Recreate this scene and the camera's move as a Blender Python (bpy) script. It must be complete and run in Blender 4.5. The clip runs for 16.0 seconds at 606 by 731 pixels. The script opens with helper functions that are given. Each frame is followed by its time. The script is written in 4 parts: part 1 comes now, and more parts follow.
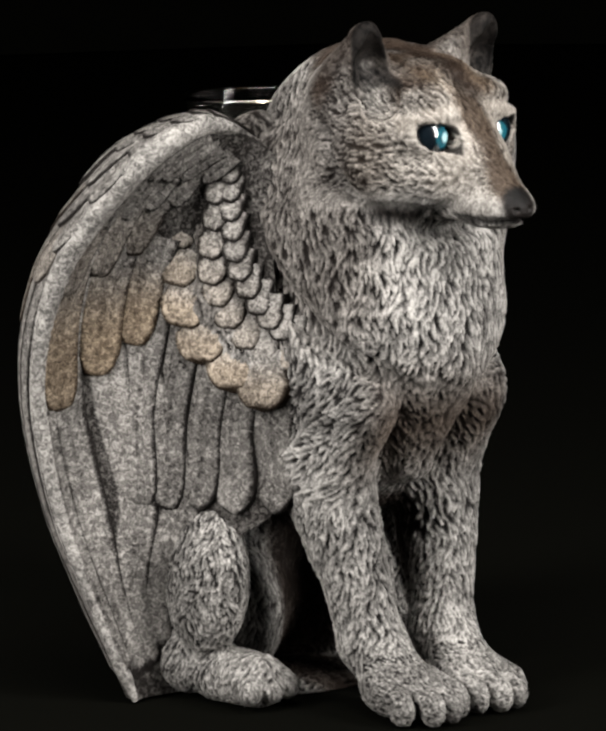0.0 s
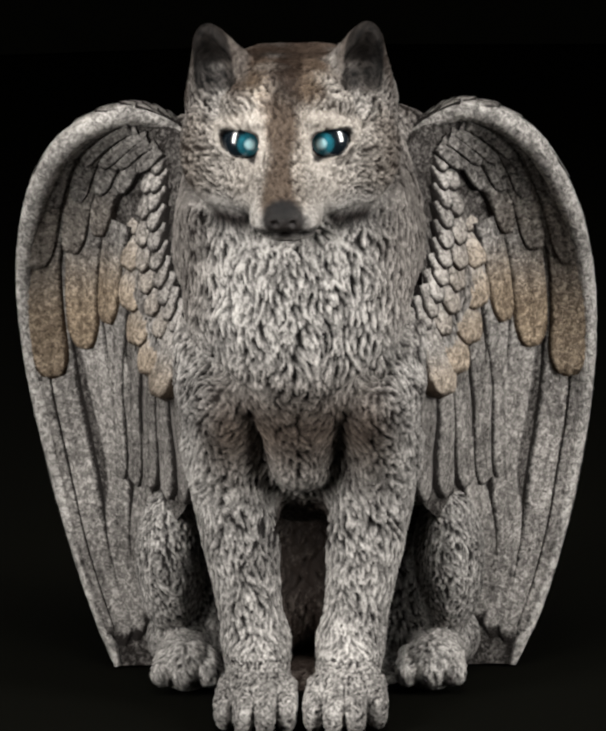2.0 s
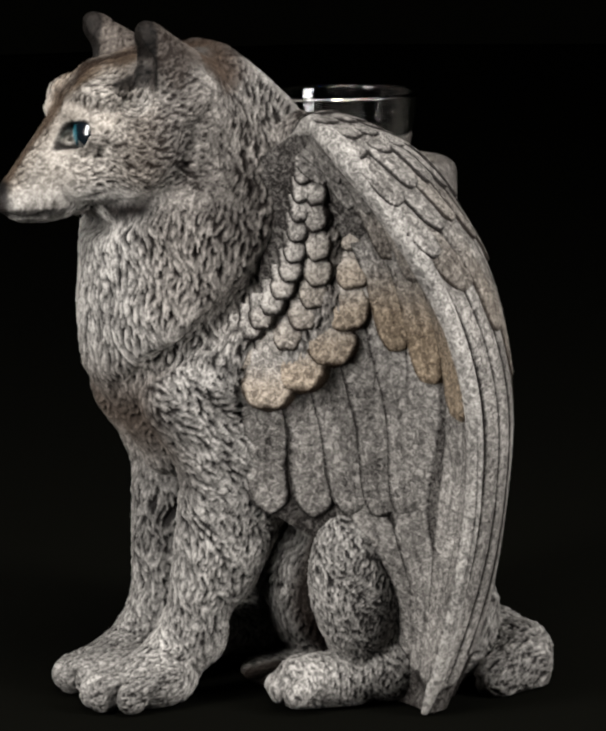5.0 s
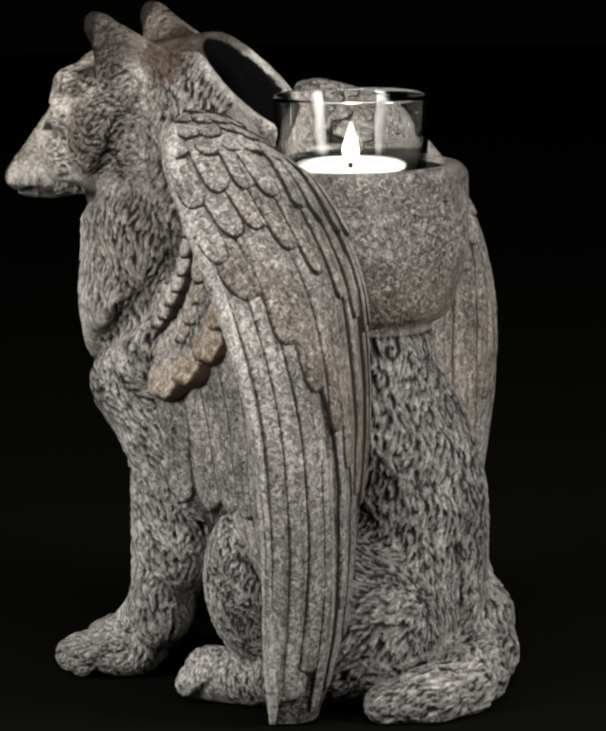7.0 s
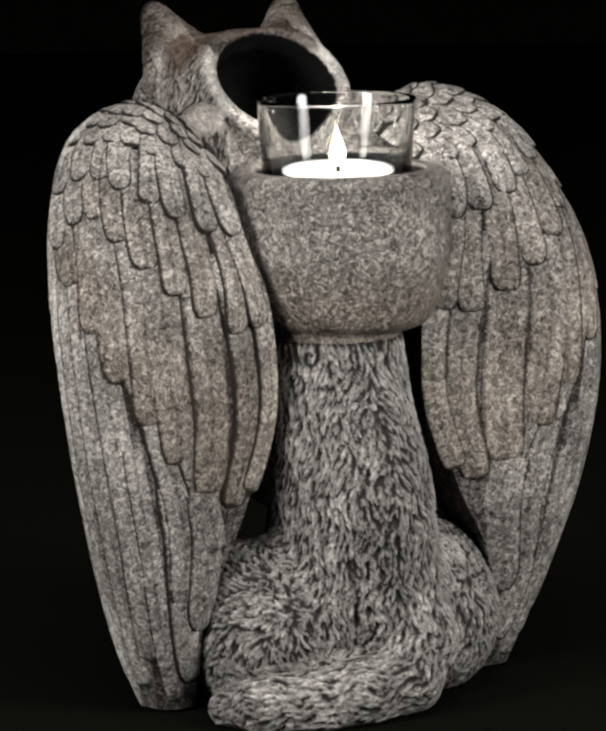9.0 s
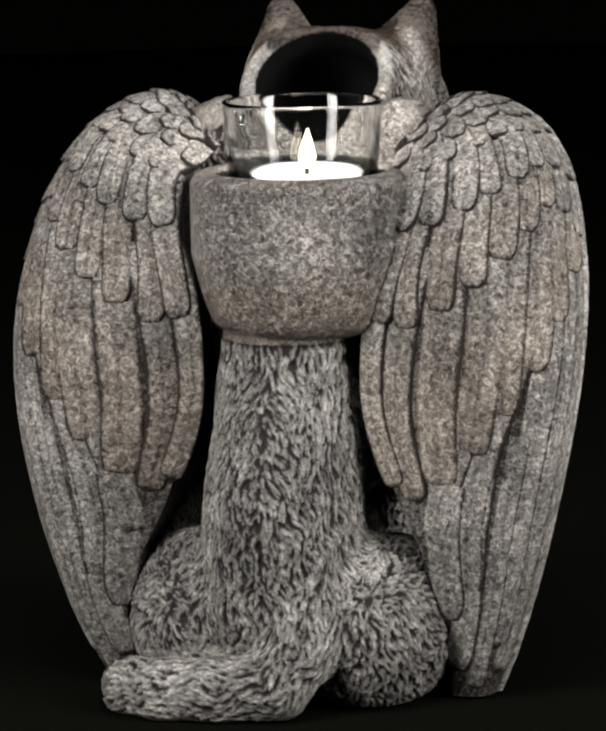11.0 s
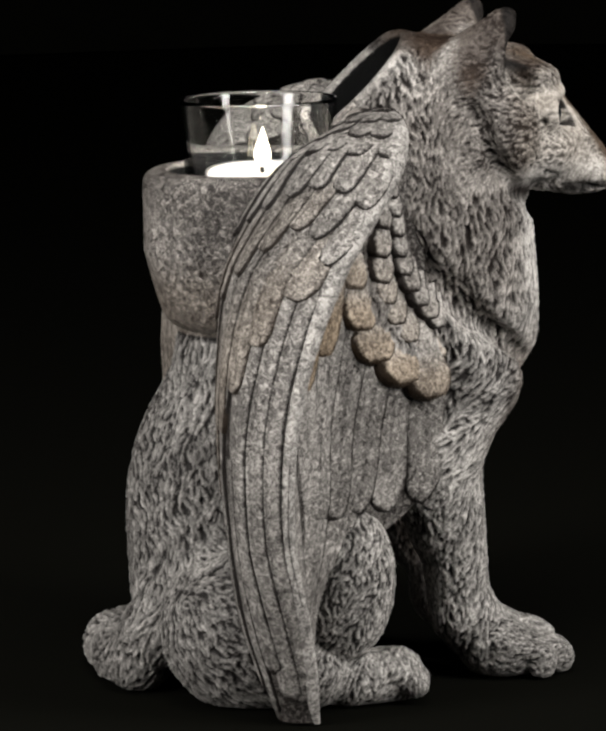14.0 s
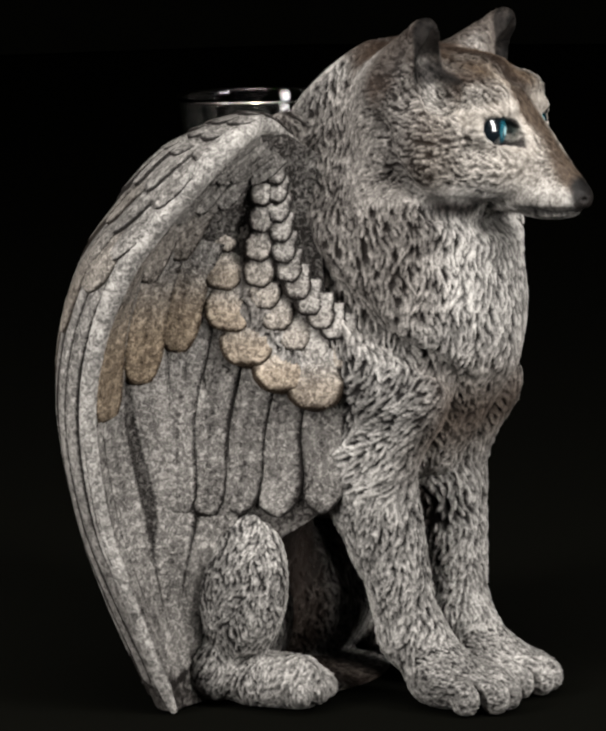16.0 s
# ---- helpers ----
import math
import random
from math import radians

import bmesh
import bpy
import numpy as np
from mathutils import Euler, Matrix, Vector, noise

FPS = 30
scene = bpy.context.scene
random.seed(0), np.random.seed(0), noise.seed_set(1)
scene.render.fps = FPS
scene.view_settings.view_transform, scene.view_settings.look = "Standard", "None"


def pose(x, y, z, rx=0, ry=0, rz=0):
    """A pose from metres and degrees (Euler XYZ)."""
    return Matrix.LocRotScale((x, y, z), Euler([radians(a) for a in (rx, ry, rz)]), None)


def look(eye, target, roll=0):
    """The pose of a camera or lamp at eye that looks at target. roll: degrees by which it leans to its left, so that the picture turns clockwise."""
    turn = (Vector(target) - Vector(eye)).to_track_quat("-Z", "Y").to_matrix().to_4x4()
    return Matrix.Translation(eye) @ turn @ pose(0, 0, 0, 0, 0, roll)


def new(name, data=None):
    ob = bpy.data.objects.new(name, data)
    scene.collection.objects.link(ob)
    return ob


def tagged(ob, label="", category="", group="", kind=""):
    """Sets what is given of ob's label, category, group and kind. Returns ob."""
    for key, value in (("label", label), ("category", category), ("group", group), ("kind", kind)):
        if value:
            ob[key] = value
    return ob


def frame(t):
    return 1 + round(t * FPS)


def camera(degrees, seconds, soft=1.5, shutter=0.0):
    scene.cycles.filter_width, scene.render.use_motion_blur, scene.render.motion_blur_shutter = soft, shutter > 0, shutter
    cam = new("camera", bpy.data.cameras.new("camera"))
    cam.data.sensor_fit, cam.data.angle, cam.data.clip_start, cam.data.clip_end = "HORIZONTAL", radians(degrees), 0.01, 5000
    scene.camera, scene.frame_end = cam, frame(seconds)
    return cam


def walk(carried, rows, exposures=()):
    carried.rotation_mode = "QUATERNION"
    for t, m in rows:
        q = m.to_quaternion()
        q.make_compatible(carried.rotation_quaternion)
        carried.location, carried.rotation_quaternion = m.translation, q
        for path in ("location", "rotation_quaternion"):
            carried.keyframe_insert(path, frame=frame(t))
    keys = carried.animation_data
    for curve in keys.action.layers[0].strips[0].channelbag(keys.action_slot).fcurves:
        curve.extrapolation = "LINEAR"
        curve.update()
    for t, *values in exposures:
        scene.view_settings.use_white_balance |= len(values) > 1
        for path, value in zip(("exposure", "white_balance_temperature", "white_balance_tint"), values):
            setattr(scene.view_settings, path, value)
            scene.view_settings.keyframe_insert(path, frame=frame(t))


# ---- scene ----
# ---- camera: it stands still, the statue turns before it ----
SPIN, FRONT = 21.3962, 1.8537          # degrees a second, and the second at which the face looks at the lens
cam = camera(8.858, 16.0, soft=3.3)
EYE = Matrix.Translation((0, -1.300, 0.3176)) @ pose(0, 0, 0, 90, 0, 0) @ pose(0, 0, 0, 0, 0.0586, 0) @ pose(0, 0, 0, -9.2642, 0, 0) @ pose(0, 0, 0, 0, 0, -1.0315)
walk(cam, [(0.0, EYE), (16.0, EYE)], exposures=[(0.0, 0.0), (16.0, 0.0)])

# ---- world and lights ----
world = bpy.data.worlds.new("dark_studio")
scene.world = world
world.use_nodes = True
world.node_tree.nodes["Background"].inputs[0].default_value = (0.0010, 0.0011, 0.0010, 1)
world.node_tree.nodes["Background"].inputs[1].default_value = 1.0


def softbox(name, eye, target, width, height, watts, colour=(1, 0.975, 0.94)):
    """A studio softbox: a rectangular lamp."""
    data = bpy.data.lights.new(name, "AREA")
    data.shape, data.size, data.size_y, data.energy, data.color = "RECTANGLE", width, height, watts, colour
    lamp = new(name, data)
    lamp.matrix_world = look(eye, target)
    return lamp


softbox("softbox_key", (-0.74, -0.62, 0.50), (0, 0, 0.14), 0.26, 0.80, 17.0)
softbox("softbox_fill", (0.78, -0.54, 0.50), (0, 0, 0.14), 0.26, 0.80, 17.5)
softbox("softbox_top", (0.0, -0.48, 1.05), (0, 0, 0.12), 0.50, 0.40, 8.0)


# ---- materials ----
def material(name):
    m = bpy.data.materials.new(name)
    m.use_nodes = True
    return m, m.node_tree.nodes, m.node_tree.links, m.node_tree.nodes["Principled BSDF"]


def node(nodes, kind, **values):
    n = nodes.new(kind)
    for key, value in values.items():
        n.inputs[key.replace("_", " ")].default_value = value
    return n


def mix(nodes, links, factor, a, b, blend="MIX"):
    n = nodes.new("ShaderNodeMix")
    n.data_type, n.blend_type = "RGBA", blend
    for socket, value in ((n.inputs[0], factor), (n.inputs[6], a), (n.inputs[7], b)):
        if isinstance(value, (float, int, tuple)):
            socket.default_value = value
        else:
            links.new(value, socket)
    return n.outputs[2]


def ramp(nodes, links, source, stops):
    n = nodes.new("ShaderNodeValToRGB")
    while len(n.color_ramp.elements) < len(stops):
        n.color_ramp.elements.new(0.5)
    for e, (at, grey) in zip(n.color_ramp.elements, stops):
        e.position, e.color = at, (grey, grey, grey, 1)
    links.new(source, n.inputs[0])
    return n.outputs[0]


def stone_material():
    """Cast resin with a dark wash in its grooves and pale dry-brushed paint on its ridges."""
    m, nodes, links, bsdf = material("dry_brushed_resin")
    paint = nodes.new("ShaderNodeVertexColor")
    paint.layer_name = "paint"
    split = nodes.new("ShaderNodeSeparateColor")
    links.new(paint.outputs[0], split.inputs[0])
    tint = nodes.new("ShaderNodeVertexColor")
    tint.layer_name = "tint"
    where = nodes.new("ShaderNodeSeparateColor")
    links.new(tint.outputs[0], where.inputs[0])
    coords = nodes.new("ShaderNodeTexCoord")
    speck = node(nodes, "ShaderNodeTexNoise", Scale=560.0, Detail=4.0, Roughness=0.65, Distortion=0.9)
    grain = node(nodes, "ShaderNodeTexNoise", Scale=1700.0, Detail=3.0, Roughness=0.7)
    blotch = node(nodes, "ShaderNodeTexNoise", Scale=45.0, Detail=3.0, Roughness=0.55)
    for n in (speck, grain, blotch):
        links.new(coords.outputs["Object"], n.inputs["Vector"])
    # how much pale paint caught: ridges take it, grooves keep the wash, specks break it up
    def math_node(op, a, b):
        n = nodes.new("ShaderNodeMath")
        n.operation = op
        for socket, value in zip(n.inputs, (a, b)):
            if isinstance(value, (float, int)):
                socket.default_value = value
            else:
                links.new(value, socket)
        return n.outputs[0]
    # carved fur is less speckled than the plain feathers and the cup
    strength = math_node("SUBTRACT", 1.0, math_node("MULTIPLY", paint.outputs[1], 0.6))
    noise_sum = math_node("ADD", math_node("MULTIPLY", math_node("SUBTRACT", speck.outputs[0], 0.5), 2.1), math_node("MULTIPLY", math_node("SUBTRACT", grain.outputs[0], 0.5), 0.8))
    noise_sum = math_node("MULTIPLY", noise_sum, strength)
    noise_sum = math_node("ADD", noise_sum, math_node("MULTIPLY", math_node("SUBTRACT", blotch.outputs[0], 0.5), 0.6))
    catch = math_node("ADD", split.outputs[0], noise_sum)
    level = ramp(nodes, links, catch, [(0.14, 0.0), (0.52, 0.27), (0.95, 1.0)])
    wash, pale = (0.012, 0.0105, 0.0098, 1), (0.52, 0.495, 0.465, 1)
    grey = mix(nodes, links, level, wash, pale)
    umber = mix(nodes, links, level, (0.016, 0.010, 0.007, 1), (0.155, 0.098, 0.062, 1))
    ochre = mix(nodes, links, level, (0.035, 0.022, 0.012, 1), (0.47, 0.355, 0.235, 1))
    cream = mix(nodes, links, level, (0.20, 0.17, 0.14, 1), (0.58, 0.53, 0.47, 1))
    near_black = mix(nodes, links, level, (0.004, 0.004, 0.004, 1), (0.022, 0.017, 0.015, 1))
    colour = mix(nodes, links, split.outputs[1], grey, umber)
    colour = mix(nodes, links, split.outputs[2], colour, ochre)
    colour = mix(nodes, links, where.outputs[0], colour, cream)
    colour = mix(nodes, links, where.outputs[1], colour, near_black)
    links.new(colour, bsdf.inputs["Base Color"])
    gloss = nodes.new("ShaderNodeMapRange")
    gloss.inputs[3].default_value, gloss.inputs[4].default_value = 0.52, 0.24
    links.new(where.outputs[2], gloss.inputs[0])
    links.new(gloss.outputs[0], bsdf.inputs["Roughness"])
    shine = math_node("MULTIPLY", math_node("ADD", math_node("MULTIPLY", level, 0.32), 0.08), math_node("SUBTRACT", 1.0, math_node("MULTIPLY", where.outputs[1], 0.6)))
    links.new(math_node("ADD", shine, math_node("MULTIPLY", where.outputs[2], 0.35)), bsdf.inputs["Specular IOR Level"])
    bump = node(nodes, "ShaderNodeBump", Strength=0.7, Distance=0.0008)
    links.new(noise_sum, bump.inputs["Height"])
    links.new(bump.outputs[0], bsdf.inputs["Normal"])
    return m


def eye_material():
    """Glossy teal eye, dark outside its iris."""
    m, nodes, links, bsdf = material("teal_glass_eye")
    paint = nodes.new("ShaderNodeVertexColor")
    paint.layer_name = "paint"
    split = nodes.new("ShaderNodeSeparateColor")
    links.new(paint.outputs[0], split.inputs[0])
    coords = nodes.new("ShaderNodeTexCoord")
    streak = node(nodes, "ShaderNodeTexNoise", Scale=500.0, Detail=3.0)
    links.new(coords.outputs["Object"], streak.inputs["Vector"])
    iris = mix(nodes, links, streak.outputs[0], (0.003, 0.025, 0.04, 1), (0.02, 0.16, 0.21, 1))
    # pale iris centre, with a glint of light painted into its colour
    iris = mix(nodes, links, split.outputs[1], iris, (0.42, 0.66, 0.70, 1))
    links.new(mix(nodes, links, split.outputs[0], (0.004, 0.007, 0.010, 1), iris), bsdf.inputs["Base Color"])
    bsdf.inputs["Roughness"].default_value = 0.16
    bsdf.inputs["Coat Weight"].default_value = 1.0
    bsdf.inputs["Coat Roughness"].default_value = 0.10
    return m


def plain(name, colour, rough, metal=0.0, noise_scale=60.0, spread=0.25, bump_mm=0.2):
    m, nodes, links, bsdf = material(name)
    coords = nodes.new("ShaderNodeTexCoord")
    n = node(nodes, "ShaderNodeTexNoise", Scale=noise_scale, Detail=5.0, Roughness=0.6)
    links.new(coords.outputs["Object"], n.inputs["Vector"])
    low = tuple(c * (1 - spread) for c in colour) + (1,)
    high = tuple(min(1, c * (1 + spread)) for c in colour) + (1,)
    links.new(mix(nodes, links, n.outputs[0], low, high), bsdf.inputs["Base Color"])
    bsdf.inputs["Roughness"].default_value, bsdf.inputs["Metallic"].default_value = rough, metal
    bump = node(nodes, "ShaderNodeBump", Strength=0.4, Distance=bump_mm / 1000)
    links.new(n.outputs[0], bump.inputs["Height"])
    links.new(bump.outputs[0], bsdf.inputs["Normal"])
    return m, bsdf


STONE, EYE_GLASS = stone_material(), eye_material()
CLOTH, _ = plain("black_velvet", (0.0028, 0.0028, 0.0022), 1.0, noise_scale=900.0)
_.inputs["Specular IOR Level"].default_value = 0.0
WAX, _ = plain("white_wax", (0.86, 0.83, 0.77), 0.45, noise_scale=150.0, spread=0.03)
_.inputs["Subsurface Weight"].default_value = 0.6
_.inputs["Subsurface Radius"].default_value = (0.006, 0.005, 0.004)
TIN, _ = plain("thin_aluminium", (0.72, 0.72, 0.71), 0.32, metal=1.0, noise_scale=300.0, spread=0.08)
WICK, _ = plain("charred_wick", (0.012, 0.010, 0.009), 0.9, noise_scale=2500.0)
GLASS, nodes_, links_, bsdf_ = material("clear_glass")
bsdf_.inputs["Transmission Weight"].default_value, bsdf_.inputs["Roughness"].default_value = 1.0, 0.0
bsdf_.inputs["IOR"].default_value, bsdf_.inputs["Base Color"].default_value = 1.47, (0.985, 0.995, 0.99, 1)
FLAME, nodes_, links_, bsdf_ = material("candle_flame")
bsdf_.inputs["Base Color"].default_value = (0, 0, 0, 1)
bsdf_.inputs["Specular IOR Level"].default_value = 0.0
bsdf_.inputs["Emission Color"].default_value, bsdf_.inputs["Emission Strength"].default_value = (1.0, 0.86, 0.66, 1), 9.0


# ---- setting ----
def sheet(name, rows, mat, label):
    """A grid surface from rows of points."""
    n, k = len(rows), len(rows[0])
    data = bpy.data.meshes.new(name)
    data.from_pydata([p for r in rows for p in r], [], [(i * k + j, i * k + j + 1, (i + 1) * k + j + 1, (i + 1) * k + j) for i in range(n - 1) for j in range(k - 1)])
    for f in data.polygons:
        f.use_smooth = True
    data.materials.append(mat)
    return tagged(new(name, data), label=label, kind="structure")


sheet("ground", [[(-3 + 6 * i / 12, -3 + 6 * j / 12, -0.0016) for i in range(13)] for j in range(13)], CLOTH, "matt black velvet sheet under the statue")
sheet("backdrop", [[(-3 + 6 * i / 24, 2.6 + 0.05 * math.sin(1.7 * i), 0.002 + 3.2 * j / 6) for i in range(25)] for j in range(7)], CLOTH, "plain black cloth backdrop hanging in loose folds")


# ---- the statue: solid forms blended on a grid, in millimetres ----
class Clay:
    """A block of distance values, into which rounded forms are blended and cut."""

    def __init__(self, low, high, step):
        self.low, self.step = np.array(low, float), step
        self.shape = tuple(int(math.ceil((b - a) / step)) + 1 for a, b in zip(low, high))
        self.field = np.full(self.shape, 12.0, np.float32)

    def box(self, low, high, margin):
        a = np.clip(np.floor((np.array(low) - margin - self.low) / self.step).astype(int), 0, self.shape)
        b = np.clip(np.ceil((np.array(high) + margin - self.low) / self.step).astype(int) + 1, 0, self.shape)
        where = tuple(slice(i, j) for i, j in zip(a, b))
        axes = [(self.low[k] + np.arange(a[k], b[k]) * self.step).astype(np.float32) for k in range(3)]
        return where, np.meshgrid(*axes, indexing="ij", sparse=True)

    def blend(self, where, d, k, cut=False):
        f = self.field[where]
        if cut:
            h = np.maximum(k - np.abs(f + d), 0) / k
            self.field[where] = np.maximum(f, -d) + h * h * k * 0.25
        else:
            h = np.maximum(k - np.abs(f - d), 0) / k
            self.field[where] = np.minimum(f, d) - h * h * k * 0.25

    def egg(self, c, r, k=6.0, turn=(0, 0, 0), cut=False):
        big = max(r)
        where, (x, y, z) = self.box(np.array(c) - big, np.array(c) + big, 12 if not cut else 4)
        m = np.array(Euler([radians(a) for a in turn]).to_matrix()).T
        dx, dy, dz = x - c[0], y - c[1], z - c[2]
        q = [m[i][0] * dx + m[i][1] * dy + m[i][2] * dz for i in range(3)]
        k0 = np.sqrt(sum((q[i] / r[i]) ** 2 for i in range(3)))
        k1 = np.sqrt(sum((q[i] / r[i] ** 2) ** 2 for i in range(3))) + 1e-6
        self.blend(where, k0 * (k0 - 1) / k1, k, cut)

    def limb(self, a, b, ra, rb, k=6.0, cut=False):
        a, b = np.array(a, float), np.array(b, float)
        big = max(ra, rb)
        where, (x, y, z) = self.box(np.minimum(a, b) - big, np.maximum(a, b) + big, 12 if not cut else 4)
        d = b - a
        t = np.clip(((x - a[0]) * d[0] + (y - a[1]) * d[1] + (z - a[2]) * d[2]) / (d @ d), 0, 1)
        dist = np.sqrt((x - a[0] - t * d[0]) ** 2 + (y - a[1] - t * d[1]) ** 2 + (z - a[2] - t * d[2]) ** 2)
        self.blend(where, dist - (ra + (rb - ra) * t), k, cut)

    def plane_cut(self, low, high, normal, offset, k=2.0):
        where, (x, y, z) = self.box(low, high, 0)
        self.blend(where, offset - (normal[0] * x + normal[1] * y + normal[2] * z), k, True)

    def pair(self, method, *args, **kw):
        """The same form on both flanks."""
        for s in (1, -1):
            flip = [tuple([a[0] * s, *a[1:]]) if isinstance(a, tuple) and i < kw.get("points", 1) else a for i, a in enumerate(args)]
            rest = {key: value for key, value in kw.items() if key != "points"}
            if "turn" in rest:
                tx, ty, tz = rest["turn"]
                rest["turn"] = (tx, ty * s, tz * s)
            method(*flip, **rest)

    def skin(self):
        """The surface as vertices, quads and the grid of vertex numbers (naive surface nets)."""
        f = self.field
        s = f < 0
        n = tuple(k - 1 for k in self.shape)
        count = np.zeros(n, np.int8)
        corners = [(i, j, k) for i in (0, 1) for j in (0, 1) for k in (0, 1)]
        part = lambda g, c: g[c[0]:c[0] + n[0], c[1]:c[1] + n[1], c[2]:c[2] + n[2]]
        for c in corners:
            count += part(s, c)
        cells = np.argwhere((count > 0) & (count < 8))
        index = np.full(n, -1, np.int32)
        index[tuple(cells.T)] = np.arange(len(cells))
        value = {c: f[cells[:, 0] + c[0], cells[:, 1] + c[1], cells[:, 2] + c[2]] for c in corners}
        total, hits = np.zeros((len(cells), 3)), np.zeros(len(cells))
        for c in corners:
            for axis in range(3):
                if c[axis] == 0:
                    e = list(c)
                    e[axis] = 1
                    va, vb = value[c], value[tuple(e)]
                    cross = (va < 0) != (vb < 0)
                    t = np.where(cross, va / np.where(cross, va - vb, 1), 0)
                    at = np.tile(np.array(c, float), (len(cells), 1))
                    at[:, axis] += t
                    total += at * cross[:, None]
                    hits += cross
        verts = (cells + total / hits[:, None]) * self.step + self.low
        quads = []
        for axis in range(3):
            u, v = [(1, 2), (2, 0), (0, 1)][axis]
            a = np.moveaxis(s, (axis, u, v), (0, 1, 2))
            g = np.moveaxis(index, (axis, u, v), (0, 1, 2))
            here, there = a[:-1, 1:-1, 1:-1], a[1:, 1:-1, 1:-1]
            for first, flip in ((here & ~there, False), (~here & there, True)):
                i, j, k = np.nonzero(first)
                q = np.stack([g[i, j, k], g[i, j + 1, k], g[i, j + 1, k + 1], g[i, j, k + 1]], 1)
                quads.append(q[:, ::-1] if flip else q)
        return verts, np.concatenate(quads), index


def vertex_normals(verts, quads):
    a, b, c, d = (verts[quads[:, i]] for i in range(4))
    face = np.cross(c - a, d - b)
    out = np.zeros_like(verts)
    for i in range(4):
        for axis in range(3):
            out[:, axis] += np.bincount(quads[:, i], face[:, axis], len(verts))
    return out / (np.linalg.norm(out, axis=1, keepdims=True) + 1e-9)


CUP = (-4.2, 17.8)      # the middle of the candle cup
TAIL = [(-12, 48, 40), (-13, 56, 22), (-4, 60, 11), (14, 62, 8.5), (32, 63, 8), (45, 57, 7), (52.5, 45, 5.5)]


RIDGE = [(42, -11, 178), (46, -11, 155), (47, -10, 133), (41, -21, 114), (35, -31, 107)]
CREASE = [(42.5, -16, 180), (43.5, -18.5, 165), (43, -27, 147), (37, -49, 126), (26, -63, 115), (12, -75, 104)]
JOWL = [(29, -50, 203), (34.5, -55, 189), (33.5, -60, 176), (28, -68, 165), (17, -76, 159)]


